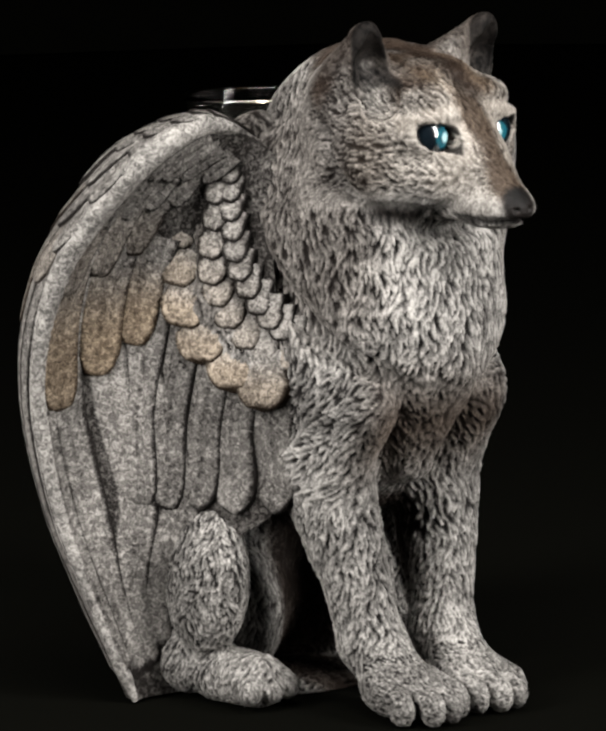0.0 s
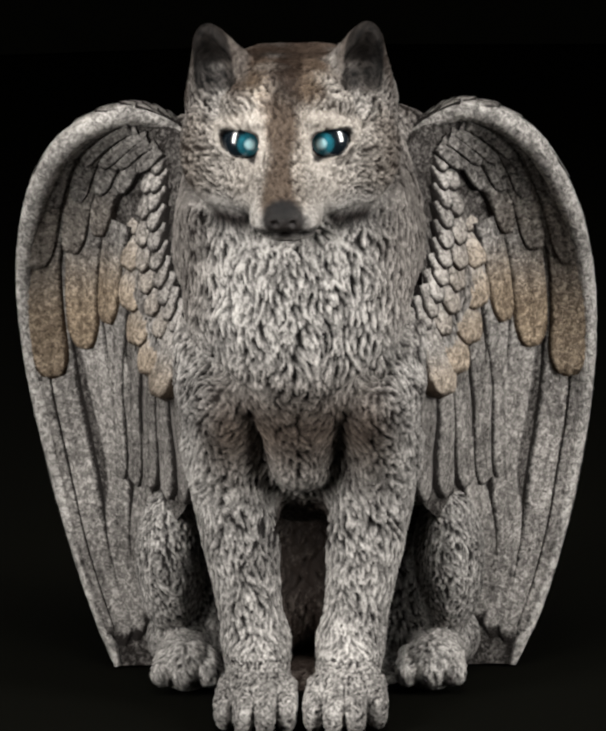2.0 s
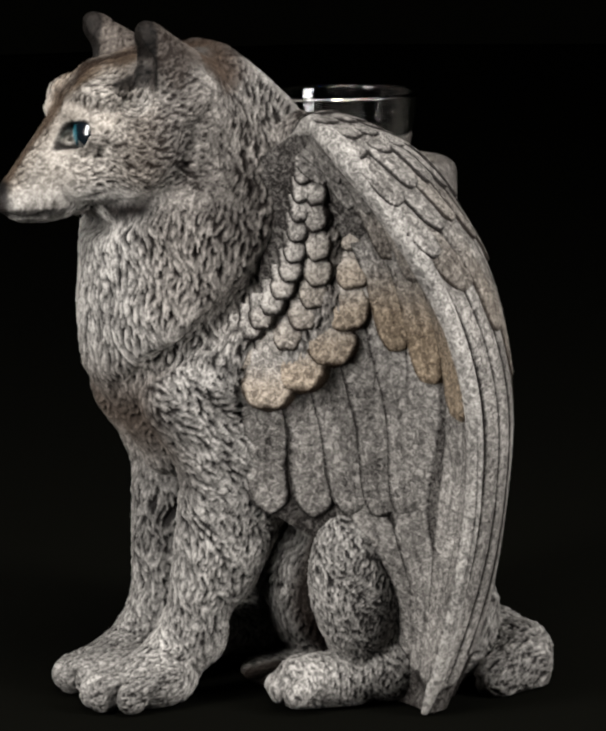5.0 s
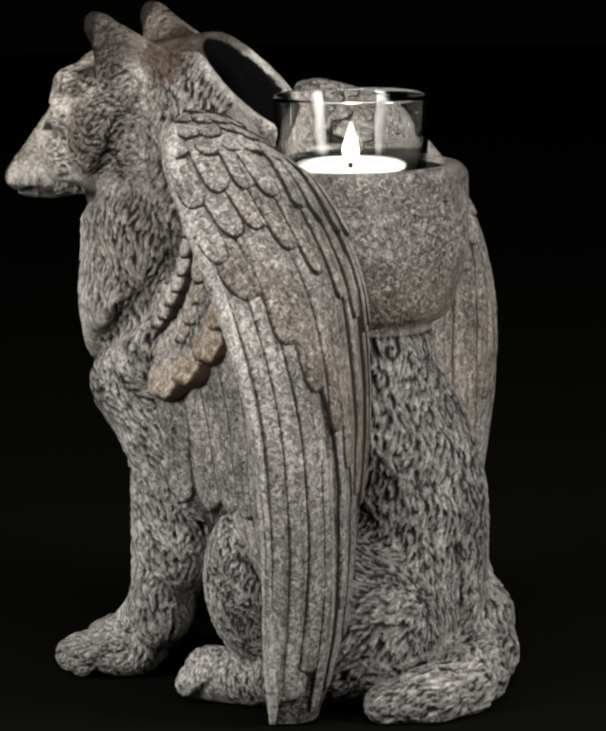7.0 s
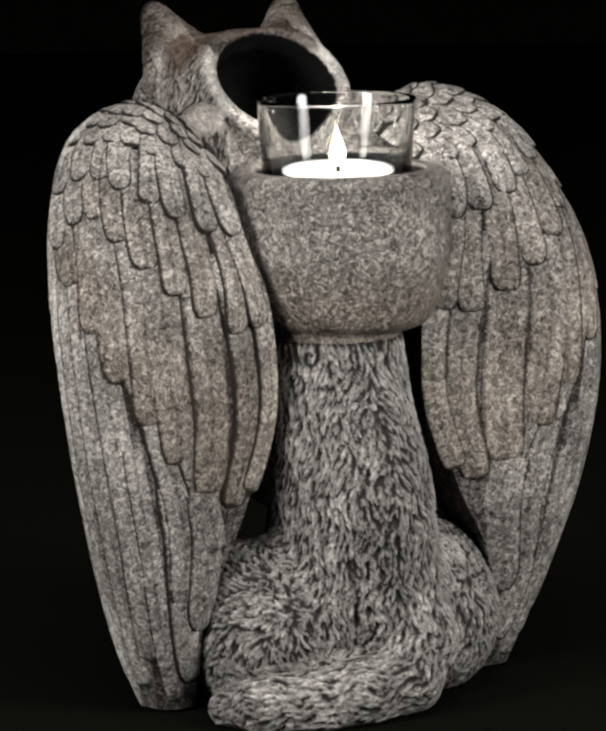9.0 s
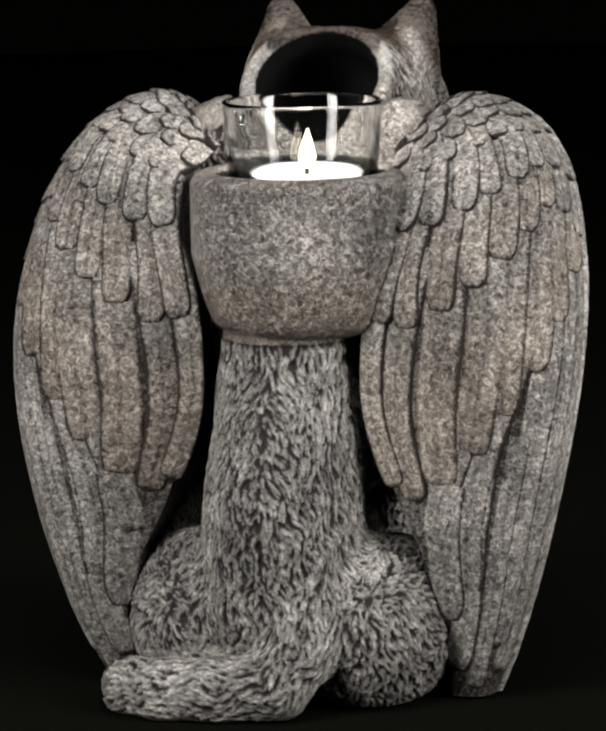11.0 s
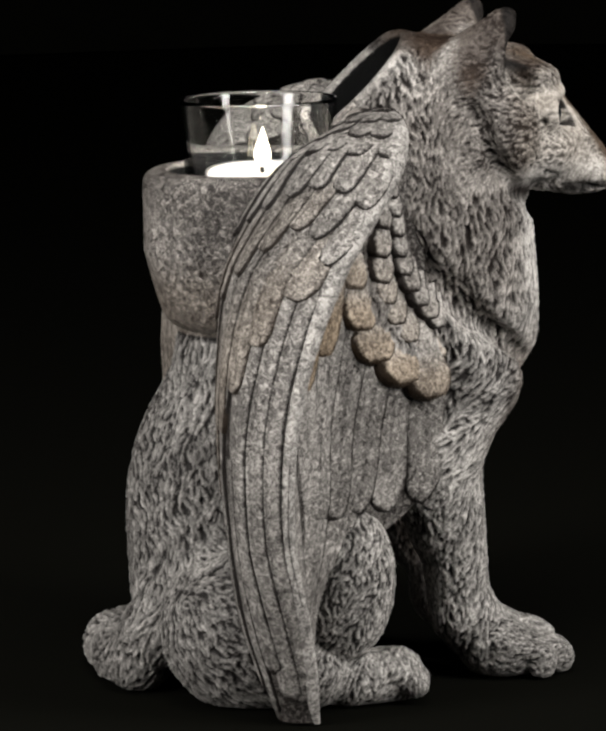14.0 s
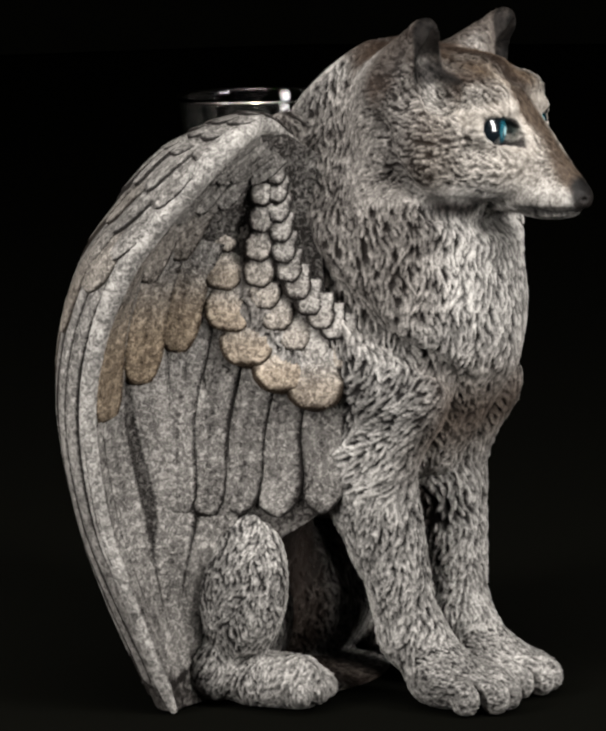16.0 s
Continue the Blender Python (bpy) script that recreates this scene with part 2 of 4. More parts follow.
def shape_body():
    clay = Clay((-64, -118, -2), (64, 92, 233), 0.66)
    e, l, pair = clay.egg, clay.limb, clay.pair
    # neck and head
    e((0, -46, 158), (38.5, 31, 42), 8)
    e((0, -51, 191.8), (33.5, 33, 23.6), 8)
    l((0, -20, 197.5), (0, -45, 172), 26.4, 27, 6)
    pair(e, (18.5, -60, 184), (17, 18.5, 21), 4)
    pair(e, (10.5, -79, 176), (9.5, 12, 9.5), 6)
    l((0, -77, 187), (0, -101.5, 169.5), 16, 7.4, 6)
    pair(e, (5.5, -95, 167.5), (5.5, 12, 5.8), 4)
    l((0, -82, 167), (0, -98, 165.5), 8, 4.2, 4)
    e((0, -106, 168), (5.9, 4.4, 4.3), 1.6)
    pair(e, (11, -77, 200.5), (10, 10, 6.5), 5)
    e((0, -68, 209), (9, 10, 7), 8)
    pair(e, (12, -40, 193), (17, 25, 21), 6)
    e((0, -80, 158), (26, 9, 4.5), 4, cut=True)
    # mane over the breast, brisket between the legs
    e((0, -48, 130), (37, 30.5, 34), 7)
    l((0, -55.5, 114), (0, -51, 82), 22, 8, 7)
    # shoulders and forelegs
    pair(e, (24.5, -38, 101), (14.5, 23, 30), 3, turn=(-10, 0, 0))
    pair(e, (24, -48, 103), (13, 20, 18), 4)
    pair(l, (24.5, -40, 84), (16, -48.5, 24), 13.2, 9.8, 5, points=2)
    pair(l, (27, -31, 84), (20, -41, 54), 13, 11, 5, points=2)
    l((28, -23, 82), (20, -38, 42), 11, 9, 5)
    pair(l, (15, -50, 22), (14.5, -60, 12), 10.5, 10, 5, points=2)
    pair(e, (14.5, -64, 8.5), (12.5, 15, 9), 4)
    for i, (dx, dy) in enumerate(((-9.6, 4), (-3.3, 0), (3.3, 0.5), (9.6, 8))):
        pair(l, (14.5 + dx, -68 + dy, 12.5), (14.5 + dx * 1.06, -82 + dy, 8.5), 3.3, 3.6, 0.5, points=2)
        pair(e, (14.5 + dx * 1.06, -82.5 + dy, 6.0), (3.3, 5.2, 5.6), 0.4)
    pair(e, (28.5, -24, 138), (11, 17, 42), 6)
    # the shoulder blade, a ridge from the breast up to the wing
    pair(l, (31, -46, 108), (33, -25, 160), 10, 8, 4, points=2)
    # the shoulder that carries the round coverts
    for a, b, ra, rb in zip(RIDGE, RIDGE[1:], (4, 7, 8.5, 8.5), (7, 8.5, 8.5, 8)):
        pair(l, a, b, ra, rb, 4, points=2)
    # the wing's root, and a thick neck behind the cheeks
    pair(e, (37, -13, 177), (10, 9.5, 15), 3)
    pair(e, (31, -13, 182), (9, 9, 13), 3)
    pair(e, (19, -29, 168), (18.5, 20, 27), 6)
    pair(e, (21, -36, 150), (19, 19, 24), 6)
    # a crease parts the ruff from the shoulder
    for a, b, r in zip(CREASE, CREASE[1:], (5.4, 5.4, 5.0, 3.8, 3.0)):
        pair(l, a, b, r, r, 4, points=2, cut=True)
    # the cheek's fur ends in an edge over the neck
    for a, b in zip(JOWL, JOWL[1:]):
        pair(l, a, b, 2.6, 2.6, 3.5, points=2, cut=True)
    # trunk, back and haunches
    e((0, -8, 94), (32, 44, 38), 8)
    l((0, 33, 30), (0, 21, 118), 27, 22, 8)
    e((0, 36, 58), (24, 26, 48), 8)
    pair(e, (27, 25, 24), (27, 30, 28), 8)
    pair(e, (36, 17, 27), (18, 19, 26), 8)
    # thighs, hind paws
    pair(e, (47, -3, 41), (12, 16.5, 26), 1.5, turn=(6, 0, 0))
    pair(e, (46, 8, 12), (11, 12, 11), 2)
    pair(l, (43, -4, 9), (41, -21, 9), 9.5, 9, 3, points=2)
    for dx in (-7, 0, 7):
        pair(l, (41 + dx, -19 - (2 if dx == 0 else 0), 11), (41 + dx * 1.1, -26 - (2 if dx == 0 else 0), 7), 3.9, 4.2, 0.5, points=2)
    # plinth between the feet
    e((0, 4, 0), (38, 27, 3.5), 3)
    for a, b, ra, rb in zip(TAIL, TAIL[1:], (9, 10, 10.5, 10.5, 10, 9.2), (10, 10.5, 10.5, 10, 9.2, 7.2)):
        l(a, b, ra, rb, 4)
    # the cup on the back
    cx, cy = CUP
    l((cx, cy, 144), (cx, cy, 146), 25, 26, 6)
    where, (x, y, z) = clay.box((cx - 37, cy - 37, 118), (cx + 37, cy + 37, 178), 8)
    radius = 27 + 9.8 * np.clip((z - 121) / 26, 0, 1) ** 0.6
    q = np.sqrt((x - cx) ** 2 + (y - cy) ** 2) - radius
    w = np.abs(z - 147.5) - 26.5
    r = 5.0
    clay.blend(where, np.minimum(np.maximum(q + r, w + r), 0) + np.sqrt(np.maximum(q + r, 0) ** 2 + np.maximum(w + r, 0) ** 2) - r, 1.5)
    # behind the head everything ends in a slanting round mouth
    clay.plane_cut((-34, -52, 176), (34, 30, 233), (0, 0.7071, 0.7071), 184 * 0.7071, 2)
    # flat top of the head
    clay.plane_cut((-34, -84, 204), (34, -20, 233), (0, -0.145, 0.989), 220.2, 2.5)
    # ears
    pair(l, (19.5, -53, 202), (25.2, -66.2, 222.6), 15.0, 3.2, 2.0, points=2)
    pair(l, (20.5, -55, 204), (24.8, -64.6, 219.4), 13.0, 5.4, 2, points=2)
    pair(l, (25.0, -71.5, 201), (24.2, -69.5, 212), 7.0, 6.8, 0.7, points=2, cut=True)
    pair(l, (24.2, -69.5, 212), (25.9, -71.4, 220.4), 6.8, 3.2, 0.7, points=2, cut=True)
    pair(e, (14.6, -83, 189.8), (9.2, 5.2, 6.6), 2.5, turn=(0, -16, 25))
    # hollows: the mouth behind the head, and the candle's well
    l((0, -30, 189), (0, 8, 226), 21, 21.5, 3, cut=True)
    e((0, -36, 190), (21, 21, 19), 2, cut=True)
    where, (x, y, z) = clay.box((cx - 29, cy - 29, 153), (cx + 29, cy + 29, 200), 3)
    clay.blend(where, np.maximum(np.sqrt((x - cx) ** 2 + (y - cy) ** 2) - 28.5, 152.2 - z), 1.5, True)
    # eye sockets, mouth and nostrils
    pair(e, (14.8, -88.0, 189.6), (7.2, 8.5, 4.9), 0.8, cut=True, turn=(0, -18, 18))
    pair(l, (8.5, -87.6, 196.4), (20.5, -82.8, 195.2), 1.9, 1.4, 3, points=2)
    for a, b in (((0, -107, 165.4), (5, -104, 164.0)), ((5, -104, 164.0), (10, -95, 163.8)), ((10, -95, 163.8), (17.5, -80, 170.5))):
        pair(l, a, b, 1.1, 1.2, 1.0, points=2, cut=True)
    pair(e, (3.0, -110.3, 167.2), (1.4, 2, 1.1), 0.6, cut=True)
    where, (x, y, z) = clay.box((-64, -118, -2), (64, 92, 4), 0)
    clay.blend(where, z + 0.0 * x + 0.0 * y, 0.8, True)
    return clay


def smooth_step(x, a, b):
    t = np.clip((x - a) / (b - a), 0, 1)
    return t * t * (3 - 2 * t)


def lay_of_fur(p):
    """Way, length and height of the carved locks at points of the body."""
    x, y, z = p.T
    side = np.sign(x)
    way = np.stack([0.15 * side, -0.1 + 0 * x, -1 + 0 * x], 1)
    size = np.ones(len(p))
    def put(weight, vector, scale=None):
        nonlocal way, size
        way = way * (1 - weight[:, None]) + vector * weight[:, None]
        if scale is not None:
            size = size * (1 - weight) + scale * weight
    one = np.ones(len(p))
    vec = lambda a, b, c: np.stack([a * one, b * one, c * one], 1)
    # shoulders sweep back, forelegs down
    put(smooth_step(np.abs(x), 16, 26) * smooth_step(z, 58, 75) * (1 - smooth_step(z, 105, 120)), np.stack([side * 0.2, 0.75 * one, -0.55 * one], 1), 0.95)
    put((1 - smooth_step(z, 52, 66)) * (y < -20), vec(0, 0.15, -1), 0.8)
    put(((z < 22) & (y < -56)).astype(float), vec(0, -1, -0.2), 0.45)
    # head: away from the nose
    away = p - np.array([0, -112, 175])
    away = away / np.linalg.norm(away, axis=1, keepdims=True)
    head = smooth_step(z, 167, 172) * smooth_step(-y, 38, 56)
    put(head, away, 0.68)
    # back, haunches and tail
    put(((y > 5) & (z < 118)).astype(float), np.stack([side * 0.2, 0.1 * one, -1 * one], 1), 0.95)
    put(smooth_step(np.abs(x), 20, 30) * (z < 62) * (y > 0), np.stack([-side * 0.25, -0.8 * one, -0.5 * one], 1), 1.0)
    put((np.abs(x) > 33) * (y < 22) * (z < 72) * 1.0, vec(0, 0.35, -1), 0.6)
    path = np.array(TAIL, float)
    near, run = np.full(len(p), 99.0), np.zeros((len(p), 3))
    for a, b in zip(path, path[1:]):
        d = b - a
        t = np.clip(((p - a) @ d) / (d @ d), 0, 1)
        q = np.linalg.norm(p - a - t[:, None] * d, axis=1)
        run[q < near] = d / np.linalg.norm(d)
        near = np.minimum(near, q)
    put(((near < 14) & (y > 38) & (z < 34)).astype(float), run, 1.1)
    return way, size


def carve_fur(verts, normals, index, clay, rng):
    """Heights of overlapping tapered locks, and of fine pits on the cup, at every vertex."""
    way, size = lay_of_fur(verts)
    cx, cy = CUP
    cup = (np.hypot(verts[:, 0] - cx, verts[:, 1] - cy) < 38) & (verts[:, 2] > 119.5) & (verts[:, 1] > -14)
    bare = cup | (verts[:, 2] < 1.2)
    cell = np.floor(verts / (1.9 * np.clip(size, 0.6, 1) ** 0.7)[:, None]).astype(np.int64)
    key = (cell[:, 0] * 1009 + cell[:, 1]) * 1013 + cell[:, 2]
    order = rng.permutation(len(verts))
    _, first = np.unique(key[order], return_index=True)
    seeds = order[first]
    seeds = seeds[~bare[seeds]]
    n = normals[seeds]
    at = verts[seeds]
    # locks swing from side to side in waves
    wave = 0.34 * np.sin(at @ (0.23, 0.31, 0.37)) + 0.26 * np.sin(at @ (-0.41, 0.36, 0.19) + 1.3)
    d = way[seeds] / (np.linalg.norm(way[seeds], axis=1, keepdims=True) + 1e-9)
    d = d + wave[:, None] * np.cross(n, d) + rng.normal(0, 0.14, (len(seeds), 3))
    d = d - n * (d * n).sum(1, keepdims=True)
    d /= np.linalg.norm(d, axis=1, keepdims=True) + 1e-9
    across = np.cross(n, d)
    s = size[seeds]
    length, width, tall = 5.6 * s * rng.uniform(0.8, 1.25, len(seeds)), 1.12 * s ** 0.6 * rng.uniform(0.85, 1.2, len(seeds)), rng.uniform(0.65, 1.0, len(seeds))
    height = np.zeros(len(verts))
    base = np.floor((verts[seeds] - clay.low) / clay.step).astype(int)
    reach = 6
    for i in range(-reach, reach + 1):
        for j in range(-reach, reach + 1):
            for k in range(-reach, reach + 1):
                if i * i + j * j + k * k > reach * reach + 3:
                    continue
                c = np.clip(base + (i, j, k), 0, np.array(index.shape) - 1)
                v = index[c[:, 0], c[:, 1], c[:, 2]]
                ok = np.nonzero(v >= 0)[0]
                w = v[ok]
                off = verts[w] - verts[seeds[ok]]
                a = (off * d[ok]).sum(1) / length[ok] + 0.45
                wide = width[ok] * np.where(a > 0.55, np.sqrt(np.clip((1.0 - a) / 0.45, 0, 1)), 0.75 + 0.45 * a)
                b = np.abs((off * across[ok]).sum(1)) / np.maximum(wide, 0.05)
                h = tall[ok] * np.clip(1 - b * b, 0, 1) * np.clip((a + 0.05) * 1.6, 0, 1) * (a < 1)
                h = np.where(h > 0, 0.25 * tall[ok] * np.clip(a, 0, 1) * (b < 1) + 0.75 * h, 0)
                np.maximum.at(height, w, h)
    height[bare] = 0.5
    return height, size, cup


def polyline(points, v):
    """Smooth curve through points (one for each whole v)."""
    p = np.array(points, float)
    p = np.concatenate([2 * p[:1] - p[1:2], p, 2 * p[-1:] - p[-2:-1]])
    v = np.clip(v, 0, len(points) - 1)
    i = np.minimum(np.floor(v).astype(int), len(points) - 2)
    t = (v - i)[..., None]
    a, b, c, d = p[i], p[i + 1], p[i + 2], p[i + 3]
    return 0.5 * (2 * b + (c - a) * t + (2 * a - 5 * b + 4 * c - d) * t ** 2 + (3 * b - a - 3 * c + d) * t ** 3)


# a wing hangs between its leading edge, the flank in front and its trailing edge behind
LEAD = [(-34, -21, 185), (-42, -20, 189.5), (-55, -21, 193.5), (-68, -21, 190), (-80, -17, 181), (-89, -8, 166), (-95, 2, 147), (-96.5, 11, 126), (-94, 17, 100), (-87, 18, 68), (-78, 14, 36), (-66, 10, 1)]
TRAIL = [(-31, -22, 177), (-31, -16, 180), (-32, -8, 180), (-35, 4, 176), (-38, 18, 170), (-37, 27, 155), (-33, 31, 138), (-31, 32, 115), (-32, 32, 92), (-40, 32, 66), (-53, 32, 34), (-54, 22, 1)]
SWELL = [(-33, -18, 182), (-42, -12, 189), (-53, -6, 198), (-66, 4, 198), (-80, 20, 188), (-90, 34, 168), (-96, 46, 145), (-98, 50, 122), (-95, 50, 98), (-87, 45, 66), (-77, 37, 35), (-66, 24, 1)]
FLANK = [(-34, -30, 180), (-34, -32, 180), (-35, -32, 178), (-36, -32, 174), (-37, -31, 168), (-39, -31, 158), (-40, -33, 140), (-40, -36, 118), (-39, -35, 94), (-38, -31, 68), (-52, 5, 40), (-48, 10, 1)]
HOLLOW = [(-36, -28, 182), (-40, -22, 186), (-46, -14, 184), (-52, -6, 180), (-60, 6, 172), (-66, 16, 158), (-67, 23, 140), (-66, 26, 118), (-65, 26, 96), (-62, 21, 66), (-65, 16, 38), (-62, 14, 1)]


def wing_face(back, u, v):
    far, mid = (TRAIL, SWELL) if back else (FLANK, HOLLOW)
    u, v = np.broadcast_arrays(np.asarray(u, float), np.asarray(v, float))
    a, m, b = polyline(LEAD, v), polyline(mid, v), polyline(far, v)
    u = u[..., None]
    return a * (1 - u) ** 2 + 2 * m * u * (1 - u) + b * u * u


def face_frame(back, u, v):
    h = 0.01
    p = wing_face(back, u, v)
    du = (wing_face(back, u + h, v) - wing_face(back, u - h, v)) / (2 * h)
    dv = (wing_face(back, u, v + h) - wing_face(back, u, np.asarray(v) - h)) / (2 * h)
    n = np.cross(du, dv) if back else np.cross(dv, du)
    n = n / (np.linalg.norm(n, axis=-1, keepdims=True) + 1e-9)
    return p, du, dv, n


class Pile:
    """Collects pieces of the one statue mesh: places, quads, paint and tint."""

    def __init__(self):
        self.verts, self.quads, self.paint, self.tint, self.slot, self.count = [], [], [], [], [], 0

    def add(self, verts, quads, paint, tint, slot=0):
        verts, quads = np.asarray(verts, float).reshape(-1, 3), np.asarray(quads, int).reshape(-1, 4)
        self.verts.append(verts)
        self.quads.append(quads + self.count)
        paint = np.asarray(paint, float)
        if paint.shape[-1] == 3:
            paint = np.concatenate([paint, np.full(paint.shape[:-1] + (1,), 0.4)], -1)
        self.paint.append(np.broadcast_to(paint, (len(verts), 4)))
        self.tint.append(np.broadcast_to((*tint, 1.0) if isinstance(tint, tuple) else np.concatenate([tint[:, :3], np.ones((len(tint), 1))], 1), (len(verts), 4)))
        self.slot.append(np.full(len(quads), slot))
        self.count += len(verts)


def grid_quads(rows, cols, flip=False, ring=False):
    i, j = np.meshgrid(np.arange(rows - 1), np.arange(cols if ring else cols - 1), indexing="ij")
    k = (j + 1) % cols
    q = np.stack([i * cols + j, i * cols + k, (i + 1) * cols + k, (i + 1) * cols + j], -1).reshape(-1, 4)
    return q[:, ::-1] if flip else q


def feather(pile, back, start, tip, width, lift, rng, ochre=0.0, round_tip=0.35, shade=0.0, lean=0.45):
    """One carved feather on a wing face: crowned, with a shaft line and a rounded end."""
    rows, cols = 26, 13
    s = np.linspace(0, 1, rows)
    bend = rng.uniform(-0.03, 0.03)
    u = start[0] + (tip[0] - start[0]) * s ** 1.25 + bend * np.sin(math.pi * s)
    v = start[1] + (tip[1] - start[1]) * s
    p, du, dv, n = face_frame(back, u, v)
    run = np.gradient(p, axis=0)
    total = np.linalg.norm(run, axis=1).sum()
    run /= np.linalg.norm(run, axis=1, keepdims=True) + 1e-9
    across = np.cross(n, run)
    across /= np.linalg.norm(across, axis=1, keepdims=True) + 1e-9
    cap = max(0.06, min(0.5, round_tip * width * 1.6 / total))
    wide = width / 2 * np.where(s > 1 - cap, np.sqrt(np.clip(1 - ((s - 1 + cap) / cap) ** 2, 0.0, 1)), 1.14 - 0.14 * s / (1 - cap))
    wide = np.maximum(wide, 0.15)
    c = np.linspace(-1, 1, cols)
    # steps in (u, v) that carry a point sideways along the face
    guu, guv, gvv = (du * du).sum(1), (du * dv).sum(1), (dv * dv).sum(1)
    au, av = (du * across).sum(1), (dv * across).sum(1)
    det = guu * gvv - guv ** 2 + 1e-9
    su, sv = (gvv * au - guv * av) / det, (guu * av - guv * au) / det
    off = wide[:, None] * c[None, :]
    uu = np.clip(u[:, None] + su[:, None] * off, 0.02, 1.03)
    vv = np.clip(v[:, None] + sv[:, None] * off, 0, 11)
    q, _, _, m = face_frame(back, uu, vv)
    crown = np.clip(1 - np.abs(c) ** 2.6, 0, 1)
    shaft = 0.22 * np.exp(-(c / 0.10) ** 2)
    end = np.clip((1 - s) / 0.035, 0, 1)[:, None] ** 0.5
    rise = (0.3 + 0.7 * s[:, None]) * lift
    height = (rise + ((0.40 + width * 0.030) if back else (0.50 + width * 0.045)) * crown[None, :] + shaft[None, :] * (1 - s[:, None] * 0.7)) * end
    height = height + 1.5 * lean * c[None, :] * end
    height = np.where(np.abs(c)[None, :] > 0.97, -0.9, height)
    height[-1] = -0.9
    height = height + rng.normal(0, 0.05, height.shape) * (height > 0)
    verts = q + m * height[..., None]
    border = np.minimum(np.clip((1 - np.abs(c))[None, :] * wide[:, None] / min(2.2, 0.16 * width), 0, 1), np.clip((1 - s)[:, None] * total / min(2.0, 0.16 * width), 0, 1))
    relief = -0.95 + (1.46 if back else 1.45) * border ** 0.55 - 0.10 * (np.abs(c)[None, :] < 0.08)
    relief = relief * np.ones_like(height) - shade + rng.uniform(-0.05, 0.05)
    o = ochre * smooth_step(s, 0.15, 0.75)[:, None] * np.ones_like(height)
    paint = np.stack([relief, 0.12 * np.ones_like(height), o], -1).reshape(-1, 3)
    pile.add(verts.reshape(-1, 3), grid_quads(rows, cols, flip=back), paint, (0, 0, 0))


